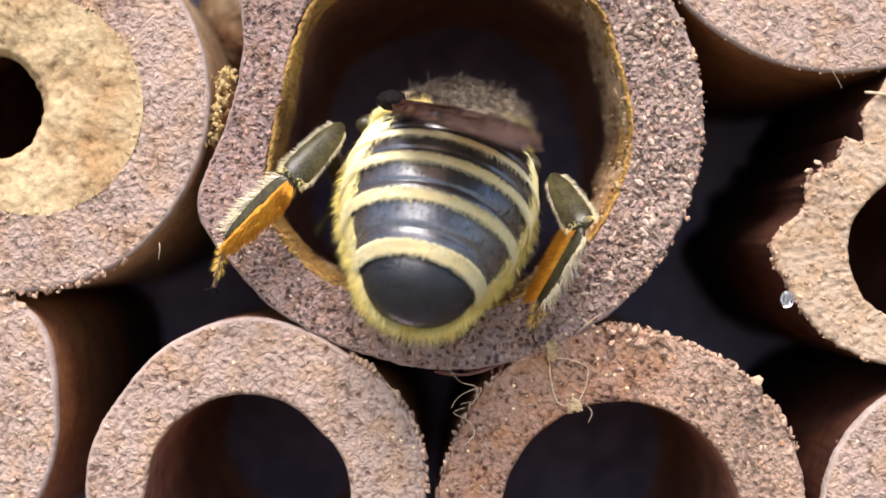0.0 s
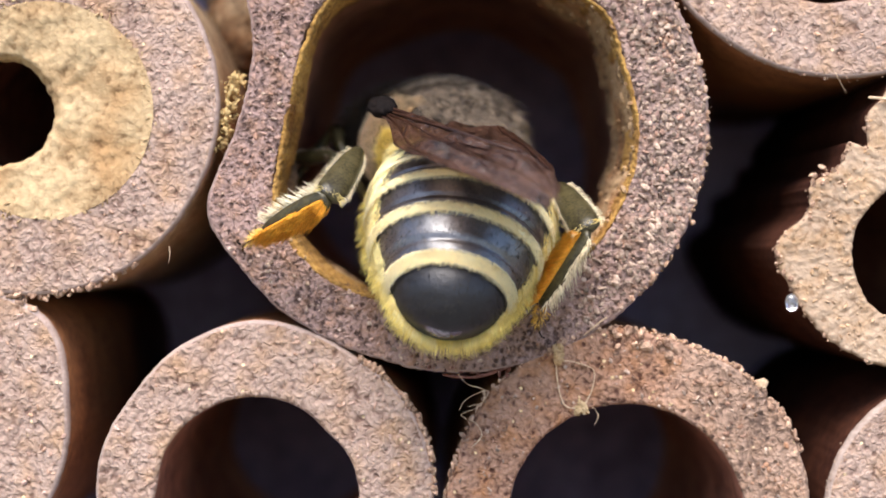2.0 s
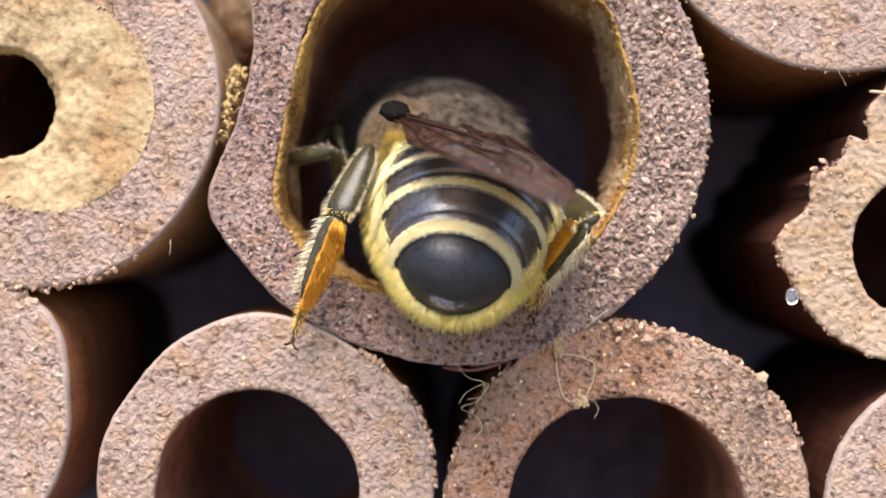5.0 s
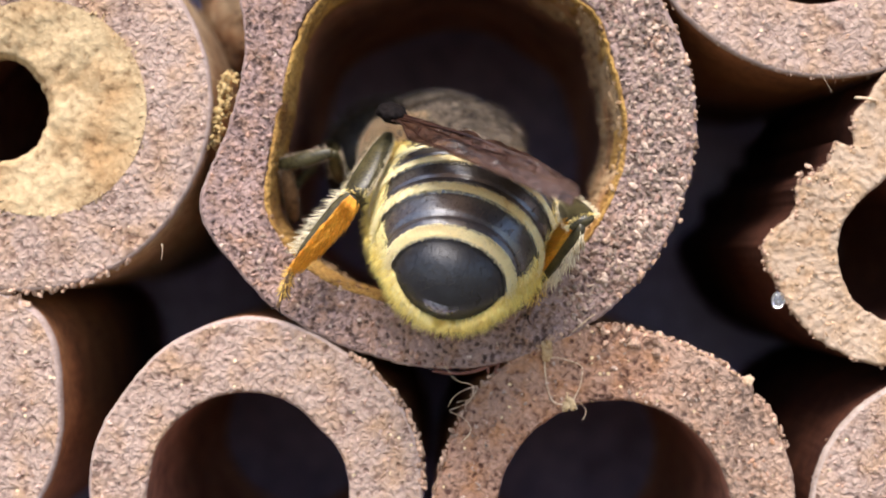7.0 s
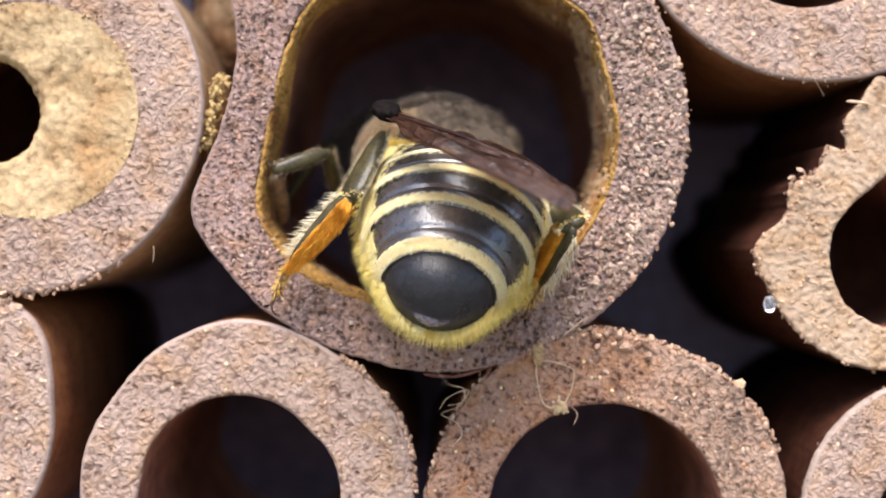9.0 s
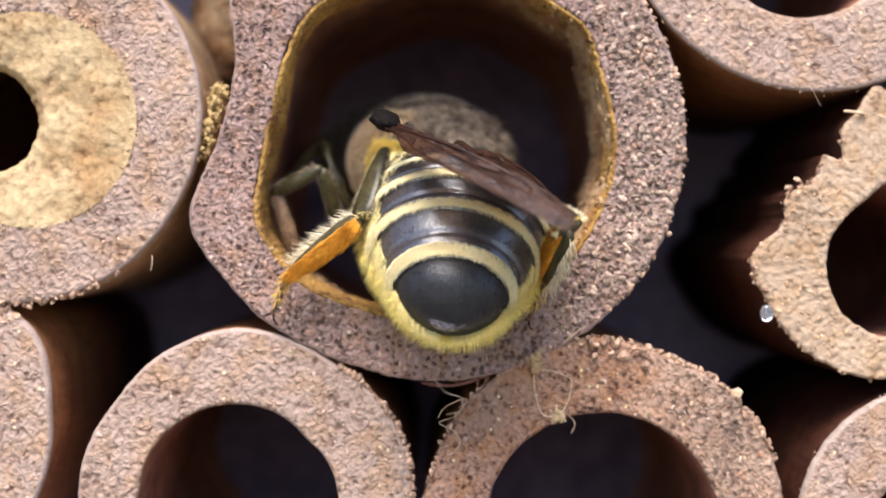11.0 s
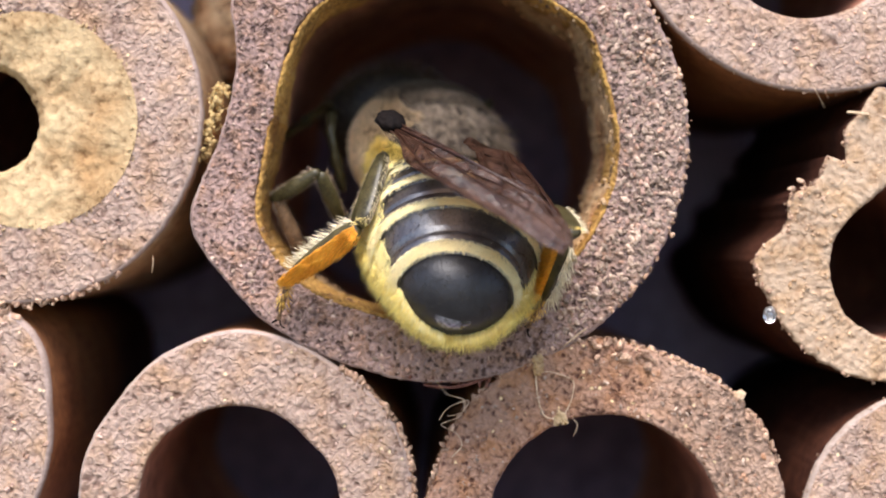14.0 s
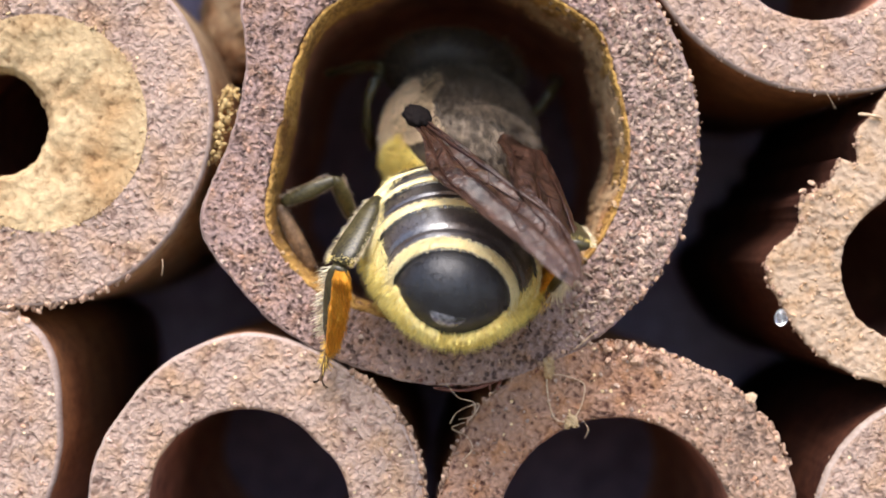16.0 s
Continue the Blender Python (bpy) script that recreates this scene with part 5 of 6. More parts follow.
    walk(bee_parts['tarsus_left'], [
        (0, pose(-0.006000, 0.000401, -0.002388, -142.5, 45.9, 114.7)),
        (0.5, pose(-0.006088, 0.000096, -0.002249, -137.1, 51.1, 117.7)),
        (1, pose(-0.006332, 0.000413, -0.001592, -122.1, 57.5, 122.6)),
        (1.5, pose(-0.006315, 0.000823, -0.001201, -95.0, 61.6, 144.1)),
        (1.8, pose(-0.006166, 0.000263, -0.001368, -90.4, 64.8, 149.4)),
        (1.9, pose(-0.006018, -0.000301, -0.001344, -98.8, 30.9, 118.3)),
        (2, pose(-0.005682, -0.000557, -0.001038, -99.7, 27.3, 109.0)),
        (2.1, pose(-0.006212, -0.000294, -0.001812, -87.1, 28.9, 134.6)),
        (2.3, pose(-0.006173, -0.000944, -0.002306, -123.2, 48.2, 103.4)),
        (2.7, pose(-0.005770, -0.001203, -0.002224, -122.4, 56.4, 107.2)),
        (3, pose(-0.003937, -0.003071, -0.003331, 149.2, 66.4, 40.7)),
        (3.5, pose(-0.004710, -0.001886, -0.003029, -160.7, 88.6, 79.0)),
        (4, pose(-0.004851, -0.001885, -0.002978, 8.7, 82.6, -112.9)),
        (4.2, pose(-0.005172, -0.001853, -0.002924, -117.4, 78.8, 115.3)),
        (5.2, pose(-0.005385, -0.001020, -0.002451, -98.2, 70.4, 123.4)),
        (6.3, pose(-0.005539, -0.000199, -0.001818, -84.9, 61.0, 125.6)),
        (7, pose(-0.005626, 0.000091, -0.001663, -86.7, 63.7, 119.5)),
        (8, pose(-0.005507, -0.000200, -0.001903, -93.7, 60.6, 115.8)),
        (9, pose(-0.005319, -0.000379, -0.001928, -89.9, 58.0, 119.5)),
        (9.2, pose(-0.005303, -0.000426, -0.001965, -92.0, 59.1, 117.4)),
        (10.2, pose(-0.005169, -0.000585, -0.002094, -89.9, 61.9, 119.0)),
        (11.3, pose(-0.005016, -0.000765, -0.002222, -87.5, 65.0, 120.7)),
        (12, pose(-0.005058, -0.000913, -0.002023, -86.3, 71.3, 120.1)),
        (12.5, pose(-0.005018, -0.001124, -0.001998, -90.7, 73.8, 116.8)),
        (13, pose(-0.005018, -0.001379, -0.001900, -90.1, 79.0, 118.7)),
        (14, pose(-0.004924, -0.001587, -0.001613, 7.8, 80.0, -141.5)),
        (14.5, pose(-0.004925, -0.001634, -0.001340, 29.1, 71.9, -120.2)),
        (14.8, pose(-0.004771, -0.002021, -0.001142, 39.3, 67.0, -106.1)),
        (15, pose(-0.004657, -0.002265, -0.000980, 43.0, 63.3, -99.6)),
        (15.3, pose(-0.004547, -0.002615, -0.000623, 39.6, 62.3, -102.5)),
        (15.4, pose(-0.004477, -0.002758, -0.000435, -1.8, 69.1, -154.4)),
        (15.5, pose(-0.004611, -0.002696, 0.000149, -95.1, 68.5, 99.4)),
        (15.6, pose(-0.003836, -0.003749, -0.000274, 57.8, 84.4, -79.5)),
        (15.8, pose(-0.003609, -0.004238, -0.000429, 36.5, 67.5, -93.1)),
        (16, pose(-0.003407, -0.004294, -0.000171, 30.1, 55.0, -94.2)),
    ])
    walk(bee_parts['femur_left'], [
        (0, pose(-0.000790, 0.001322, 0.000564, -104.7, 10.7, -142.7)),
        (0.5, pose(-0.000744, 0.001419, 0.000352, -105.9, 2.2, -141.2)),
        (1, pose(-0.000518, 0.001554, 0.000082, -106.1, -11.1, -147.2)),
        (1.5, pose(-0.000360, 0.001590, -0.000175, -102.5, -16.0, -149.4)),
        (1.8, pose(-0.000453, 0.001530, -0.000379, -97.1, -17.7, -149.4)),
        (1.9, pose(-0.000482, 0.001503, -0.000446, -91.2, -14.9, -146.5)),
        (2, pose(-0.000509, 0.001472, -0.000513, -94.4, -17.6, -142.0)),
        (2.1, pose(-0.000521, 0.001456, -0.000546, -89.7, -16.2, -145.0)),
        (2.3, pose(-0.000543, 0.001422, -0.000611, -87.2, -16.2, -146.9)),
        (2.7, pose(-0.000595, 0.001320, -0.000771, -87.1, -19.2, -140.4)),
        (3, pose(-0.000637, 0.001211, -0.000904, -75.2, -17.5, -142.0)),
        (3.5, pose(-0.000570, 0.001277, -0.000856, -92.8, -23.1, -145.4)),
        (4, pose(-0.000577, 0.001232, -0.000917, -96.7, -25.5, -142.3)),
        (4.2, pose(-0.000558, 0.001256, -0.000894, -94.9, -24.5, -144.8)),
        (5.2, pose(-0.000464, 0.001366, -0.000780, -109.9, -28.2, -146.6)),
        (6.3, pose(-0.000358, 0.001462, -0.000651, -126.1, -33.1, -147.6)),
        (7, pose(-0.000300, 0.001491, -0.000615, -128.3, -32.4, -147.5)),
        (8, pose(-0.000385, 0.001510, -0.000512, -128.7, -27.5, -141.5)),
        (9, pose(-0.000419, 0.001507, -0.000493, -133.4, -28.4, -138.1)),
        (9.2, pose(-0.000432, 0.001499, -0.000507, -133.1, -28.2, -137.7)),
        (10.2, pose(-0.000493, 0.001454, -0.000577, -134.2, -26.9, -135.0)),
        (11.3, pose(-0.000555, 0.001397, -0.000656, -136.0, -25.7, -131.8)),
        (12, pose(-0.000552, 0.001315, -0.000810, -136.2, -32.0, -134.8)),
        (12.5, pose(-0.000585, 0.001270, -0.000857, -138.5, -33.1, -133.1)),
        (13, pose(-0.000615, 0.001181, -0.000957, -139.6, -37.6, -133.6)),
        (14, pose(-0.000665, 0.001021, -0.001098, -129.8, -41.9, -138.1)),
        (14.5, pose(-0.000682, 0.000897, -0.001192, -122.1, -46.2, -144.2)),
        (14.8, pose(-0.000725, 0.000757, -0.001262, -111.5, -45.8, -143.9)),
        (15, pose(-0.000753, 0.000658, -0.001300, -104.1, -45.7, -143.4)),
        (15.3, pose(-0.000780, 0.000482, -0.001360, -95.4, -49.5, -148.3)),
        (15.4, pose(-0.000789, 0.000425, -0.001373, -96.3, -50.4, -145.3)),
        (15.5, pose(-0.000798, 0.000369, -0.001385, -99.6, -51.9, -141.9)),
        (15.6, pose(-0.000812, 0.000307, -0.001392, -86.0, -50.3, -144.7)),
        (15.8, pose(-0.000838, 0.000187, -0.001397, -80.5, -51.7, -140.5)),
        (16, pose(-0.000862, 0.000074, -0.001393, -75.6, -53.8, -140.4)),
    ])
    walk(bee_parts['tibia_right'], [
        (0, pose(0.001803, -0.000862, -0.001944, 26.3, 55.6, -85.2)),
        (0.5, pose(0.001771, -0.001249, -0.001771, 25.5, 48.9, -87.4)),
        (1, pose(0.001258, -0.001790, -0.001468, 19.9, 38.5, -98.7)),
        (1.5, pose(0.000898, -0.002107, -0.001155, 19.6, 30.5, -104.3)),
        (1.8, pose(0.001061, -0.002294, -0.000823, 22.9, 23.8, -101.3)),
        (1.9, pose(0.001112, -0.002347, -0.000704, 23.9, 21.4, -100.5)),
        (2, pose(0.001163, -0.002395, -0.000580, 24.8, 19.1, -99.7)),
        (2.1, pose(0.001159, -0.002443, -0.000545, 25.2, 17.8, -99.8)),
        (2.3, pose(0.001151, -0.002538, -0.000471, 26.0, 15.3, -100.1)),
        (2.7, pose(0.001171, -0.002705, -0.000194, 28.2, 8.9, -100.2)),
        (3, pose(0.001208, -0.002792, 0.000113, 30.1, 3.2, -100.2)),
        (3.5, pose(0.000947, -0.002947, -0.000129, 29.7, 4.2, -103.7)),
        (4, pose(0.001012, -0.003009, 0.000008, 31.2, 0.9, -103.1)),
        (4.2, pose(0.000957, -0.003020, -0.000040, 30.7, 1.2, -104.3)),
        (5.2, pose(0.000695, -0.003045, -0.000277, 27.6, 2.7, -110.1)),
        (6.3, pose(0.000428, -0.003014, -0.000528, 23.1, 3.8, -116.2)),
        (7, pose(0.000317, -0.002978, -0.000540, 20.7, 2.9, -119.3)),
        (8, pose(0.000614, -0.002921, -0.000839, 21.4, 5.4, -115.2)),
        (9, pose(0.000759, -0.002846, -0.000869, 24.5, 4.8, -112.8)),
        (9.2, pose(0.000778, -0.002860, -0.000852, 25.1, 4.4, -112.6)),
        (10.2, pose(0.000872, -0.002926, -0.000766, 27.8, 2.9, -111.6)),
        (11.3, pose(0.000976, -0.002994, -0.000664, 31.0, 1.0, -110.7)),
        (12, pose(0.000882, -0.003070, -0.000203, 29.4, -3.3, -112.5)),
        (12.5, pose(0.000943, -0.003121, -0.000070, 26.5, -3.6, -112.3)),
        (13, pose(0.000994, -0.003128, 0.000277, 24.9, -6.3, -112.2)),
        (14, pose(0.001047, -0.003095, 0.000821, 22.2, -10.2, -112.6)),
        (14.5, pose(0.001044, -0.002963, 0.001256, 22.3, -14.1, -113.5)),
        (14.8, pose(0.001213, -0.002903, 0.001477, 22.2, -19.1, -111.9)),
        (15, pose(0.001333, -0.002843, 0.001622, 21.9, -22.4, -110.9)),
        (15.3, pose(0.001462, -0.002645, 0.001944, 22.1, -28.9, -110.5)),
        (15.4, pose(0.001505, -0.002573, 0.002040, 22.0, -30.9, -110.4)),
        (15.5, pose(0.001548, -0.002499, 0.002131, 21.8, -32.9, -110.3)),
        (15.6, pose(0.001623, -0.002414, 0.002215, 21.3, -35.0, -109.8)),
        (15.8, pose(0.001771, -0.002239, 0.002363, 20.1, -38.9, -108.8)),
        (16, pose(0.001916, -0.002058, 0.002486, 18.4, -42.7, -107.7)),
    ])
    walk(bee_parts['basitarsus_right'], [
        (0, pose(0.001903, -0.002047, -0.003679, -74.7, 34.9, 120.4)),
        (0.5, pose(0.001835, -0.002628, -0.003352, -67.6, 41.5, 125.7)),
        (1, pose(0.001010, -0.003407, -0.002771, -49.8, 47.1, 133.3)),
        (1.5, pose(0.000454, -0.003847, -0.002213, -35.3, 50.6, 141.1)),
        (1.8, pose(0.000687, -0.004168, -0.001665, -33.1, 54.6, 143.5)),
        (1.9, pose(0.000759, -0.004259, -0.001467, -32.1, 55.9, 144.4)),
        (2, pose(0.000830, -0.004341, -0.001264, -31.0, 57.2, 145.6)),
        (2.1, pose(0.000819, -0.004404, -0.001185, -31.5, 57.6, 144.6)),
        (2.3, pose(0.000797, -0.004525, -0.001023, -32.4, 58.3, 142.7)),
        (2.7, pose(0.000802, -0.004744, -0.000520, -32.3, 60.8, 141.2)),
        (3, pose(0.000838, -0.004855, -0.000003, -30.4, 63.4, 142.2)),
        (3.5, pose(0.000451, -0.004986, -0.000282, -41.0, 58.4, 127.2)),
        (4, pose(0.000534, -0.005059, -0.000024, -44.4, 57.0, 122.8)),
        (4.2, pose(0.000437, -0.005061, -0.000084, -46.6, 56.4, 119.9)),
        (5.2, pose(-0.000029, -0.005023, -0.000375, -55.8, 52.8, 107.0)),
        (6.3, pose(-0.000500, -0.004903, -0.000668, -62.8, 48.4, 95.9)),
        (7, pose(-0.000714, -0.004815, -0.000646, -66.5, 47.4, 90.4)),
        (8, pose(-0.000280, -0.004823, -0.001038, -72.1, 45.5, 91.0)),
        (9, pose(-0.000055, -0.004787, -0.001044, -76.4, 47.1, 90.5)),
        (9.2, pose(-0.000030, -0.004805, -0.001016, -77.4, 47.3, 89.9)),
        (10.2, pose(0.000093, -0.004891, -0.000872, -82.7, 48.1, 86.4)),
        (11.3, pose(0.000227, -0.004975, -0.000702, -88.8, 48.7, 82.5)),
        (12, pose(0.000074, -0.005025, -0.000081, -91.8, 55.7, 79.5)),
        (12.5, pose(0.000141, -0.005079, 0.000064, -93.5, 58.7, 79.4)),
        (13, pose(0.000198, -0.005079, 0.000510, -96.7, 64.1, 77.8)),
        (14, pose(0.000245, -0.005021, 0.001197, -103.9, 73.4, 72.8)),
        (14.5, pose(0.000225, -0.004848, 0.001773, -114.4, 80.1, 62.8)),
        (14.8, pose(0.000463, -0.004764, 0.002170, -120.9, 80.3, 59.0)),
        (15, pose(0.000633, -0.004678, 0.002432, -123.9, 80.6, 57.7)),
        (15.3, pose(0.000810, -0.004390, 0.002971, -133.2, 82.6, 49.9)),
        (15.4, pose(0.000869, -0.004283, 0.003134, -136.2, 83.2, 47.3)),
        (15.5, pose(0.000928, -0.004173, 0.003288, -139.2, 83.8, 44.6)),
        (15.6, pose(0.001032, -0.004055, 0.003435, -141.4, 84.5, 43.2)),
        (15.8, pose(0.001237, -0.003807, 0.003701, -144.6, 85.9, 41.3)),
        (16, pose(0.001439, -0.003550, 0.003930, -145.0, 87.2, 41.9)),
    ])
    walk(bee_parts['tarsus_right'], [
        (0, pose(0.001044, -0.000584, -0.004864, -96.0, 29.0, 96.4)),
        (0.5, pose(0.000931, -0.001369, -0.004725, -99.6, 30.6, 90.8)),
        (1, pose(0.000038, -0.002377, -0.004298, -99.5, 36.7, 81.6)),
        (1.5, pose(-0.000586, -0.003009, -0.003837, -105.2, 40.7, 71.9)),
        (1.8, pose(-0.000287, -0.003446, -0.003371, -107.9, 46.1, 72.1)),
        (1.9, pose(-0.000194, -0.003578, -0.003198, -108.9, 48.0, 72.0)),
        (2, pose(-0.000103, -0.003702, -0.003019, -109.8, 49.9, 71.9)),
        (2.1, pose(-0.000093, -0.003756, -0.002945, -109.7, 50.7, 71.9)),
        (2.3, pose(-0.000074, -0.003862, -0.002793, -109.6, 52.4, 71.8)),
        (2.7, pose(0.000013, -0.004109, -0.002330, -110.7, 57.3, 71.0)),
        (3, pose(0.000105, -0.004287, -0.001855, -112.8, 61.9, 69.4)),
        (3.5, pose(-0.000205, -0.004122, -0.002045, -102.9, 63.6, 75.2)),
        (4, pose(-0.000078, -0.004110, -0.001763, -95.7, 69.7, 83.1)),
        (4.2, pose(-0.000134, -0.004065, -0.001811, -92.4, 69.3, 85.2)),
        (5.2, pose(-0.000395, -0.003823, -0.002028, -77.0, 66.9, 95.3)),
        (6.3, pose(-0.000643, -0.003531, -0.002223, -61.8, 63.5, 105.7)),
        (7, pose(-0.000724, -0.003404, -0.002178, -52.2, 62.6, 113.4)),
        (8, pose(-0.000305, -0.003367, -0.002519, -61.2, 58.1, 108.2)),
        (9, pose(-0.000069, -0.003376, -0.002564, -65.1, 56.3, 105.6)),
        (9.2, pose(-0.000027, -0.003399, -0.002540, -66.0, 56.8, 105.1)),
        (10.2, pose(0.000180, -0.003510, -0.002412, -70.6, 59.2, 102.1)),
        (11.3, pose(0.000404, -0.003624, -0.002256, -76.4, 61.8, 98.2)),
        (12, pose(0.000286, -0.003882, -0.001787, -76.0, 66.1, 96.7)),
        (12.5, pose(0.000339, -0.004026, -0.001700, -76.4, 66.1, 96.4)),
        (13, pose(0.000389, -0.004200, -0.001345, -76.3, 68.7, 96.4)),
        (14, pose(0.000420, -0.004457, -0.000777, -74.6, 72.2, 97.1)),
        (14.5, pose(0.000386, -0.004533, -0.000257, -71.0, 76.3, 99.6)),
        (14.8, pose(0.000643, -0.004466, 0.000142, -54.7, 81.0, 118.9)),
        (15, pose(0.000813, -0.004393, 0.000403, -30.8, 83.0, 144.7)),
        (15.3, pose(0.000981, -0.004186, 0.000931, 26.6, 81.6, -156.1)),
        (15.4, pose(0.001034, -0.004105, 0.001091, 37.1, 79.8, -145.0)),
        (15.5, pose(0.001085, -0.004018, 0.001243, 44.0, 77.8, -137.6)),
        (15.6, pose(0.001175, -0.003920, 0.001388, 48.3, 75.7, -132.3)),
        (15.8, pose(0.001349, -0.003709, 0.001650, 53.2, 71.2, -125.6)),
        (16, pose(0.001513, -0.003484, 0.001875, 55.5, 66.7, -121.5)),
    ])
    walk(bee_parts['femur_right'], [
        (0, pose(0.001044, 0.001244, -0.000230, 64.1, 37.5, -70.2)),
        (0.5, pose(0.001098, 0.001157, -0.000382, 63.3, 29.1, -74.4)),
        (1, pose(0.001210, 0.000883, -0.000669, 56.5, 16.7, -89.0)),
        (1.5, pose(0.001273, 0.000632, -0.000819, 54.5, 6.9, -97.8)),
        (1.8, pose(0.001247, 0.000603, -0.000877, 64.8, -1.1, -93.7)),
        (1.9, pose(0.001239, 0.000589, -0.000899, 67.9, -3.8, -92.5)),
        (2, pose(0.001231, 0.000573, -0.000920, 70.8, -6.5, -91.3)),
        (2.1, pose(0.001225, 0.000561, -0.000936, 71.5, -7.4, -91.2)),
        (2.3, pose(0.001213, 0.000533, -0.000967, 72.9, -9.2, -91.1)),
        (2.7, pose(0.001188, 0.000454, -0.001035, 77.6, -14.9, -90.3)),
        (3, pose(0.001170, 0.000374, -0.001087, 82.0, -20.8, -89.3)),
        (3.5, pose(0.001172, 0.000326, -0.001100, 78.8, -16.5, -93.9)),
        (4, pose(0.001166, 0.000272, -0.001121, 82.1, -19.0, -92.7)),
        (4.2, pose(0.001166, 0.000269, -0.001121, 81.9, -18.2, -93.6)),
        (5.2, pose(0.001166, 0.000259, -0.001124, 80.4, -14.2, -98.1)),
        (6.3, pose(0.001159, 0.000251, -0.001133, 78.1, -10.3, -102.6)),
        (7, pose(0.001154, 0.000224, -0.001143, 79.4, -10.3, -104.7)),
        (8, pose(0.001185, 0.000399, -0.001061, 72.8, -3.8, -99.8)),
        (9, pose(0.001211, 0.000466, -0.001004, 70.6, -2.3, -97.8)),
        (9.2, pose(0.001213, 0.000472, -0.000998, 70.9, -2.5, -97.4)),
        (10.2, pose(0.001221, 0.000502, -0.000973, 72.3, -3.4, -95.8)),
        (11.3, pose(0.001226, 0.000535, -0.000949, 73.8, -4.6, -94.1)),
        (12, pose(0.001221, 0.000412, -0.001015, 79.9, -13.1, -95.6)),
        (12.5, pose(0.001203, 0.000393, -0.001043, 81.7, -15.4, -94.2)),
        (13, pose(0.001187, 0.000324, -0.001085, 86.1, -21.5, -93.2)),
        (14, pose(0.001153, 0.000189, -0.001151, 91.6, -31.0, -91.8)),
        (14.5, pose(0.001135, 0.000062, -0.001182, 96.3, -38.9, -91.7)),
        (14.8, pose(0.001127, 0.000005, -0.001192, 95.0, -42.5, -88.3)),
        (15, pose(0.001121, -0.000033, -0.001197, 93.8, -45.0, -85.7)),
        (15.3, pose(0.001113, -0.000140, -0.001196, 93.3, -51.2, -82.1)),
        (15.4, pose(0.001110, -0.000175, -0.001194, 92.8, -53.1, -80.7)),
        (15.5, pose(0.001108, -0.000208, -0.001192, 92.2, -54.9, -79.1)),
        (15.6, pose(0.001103, -0.000233, -0.001191, 90.9, -56.6, -76.6)),
        (15.8, pose(0.001095, -0.000281, -0.001189, 87.5, -59.7, -71.0)),
        (16, pose(0.001086, -0.000325, -0.001185, 83.1, -62.4, -64.4)),
    ])
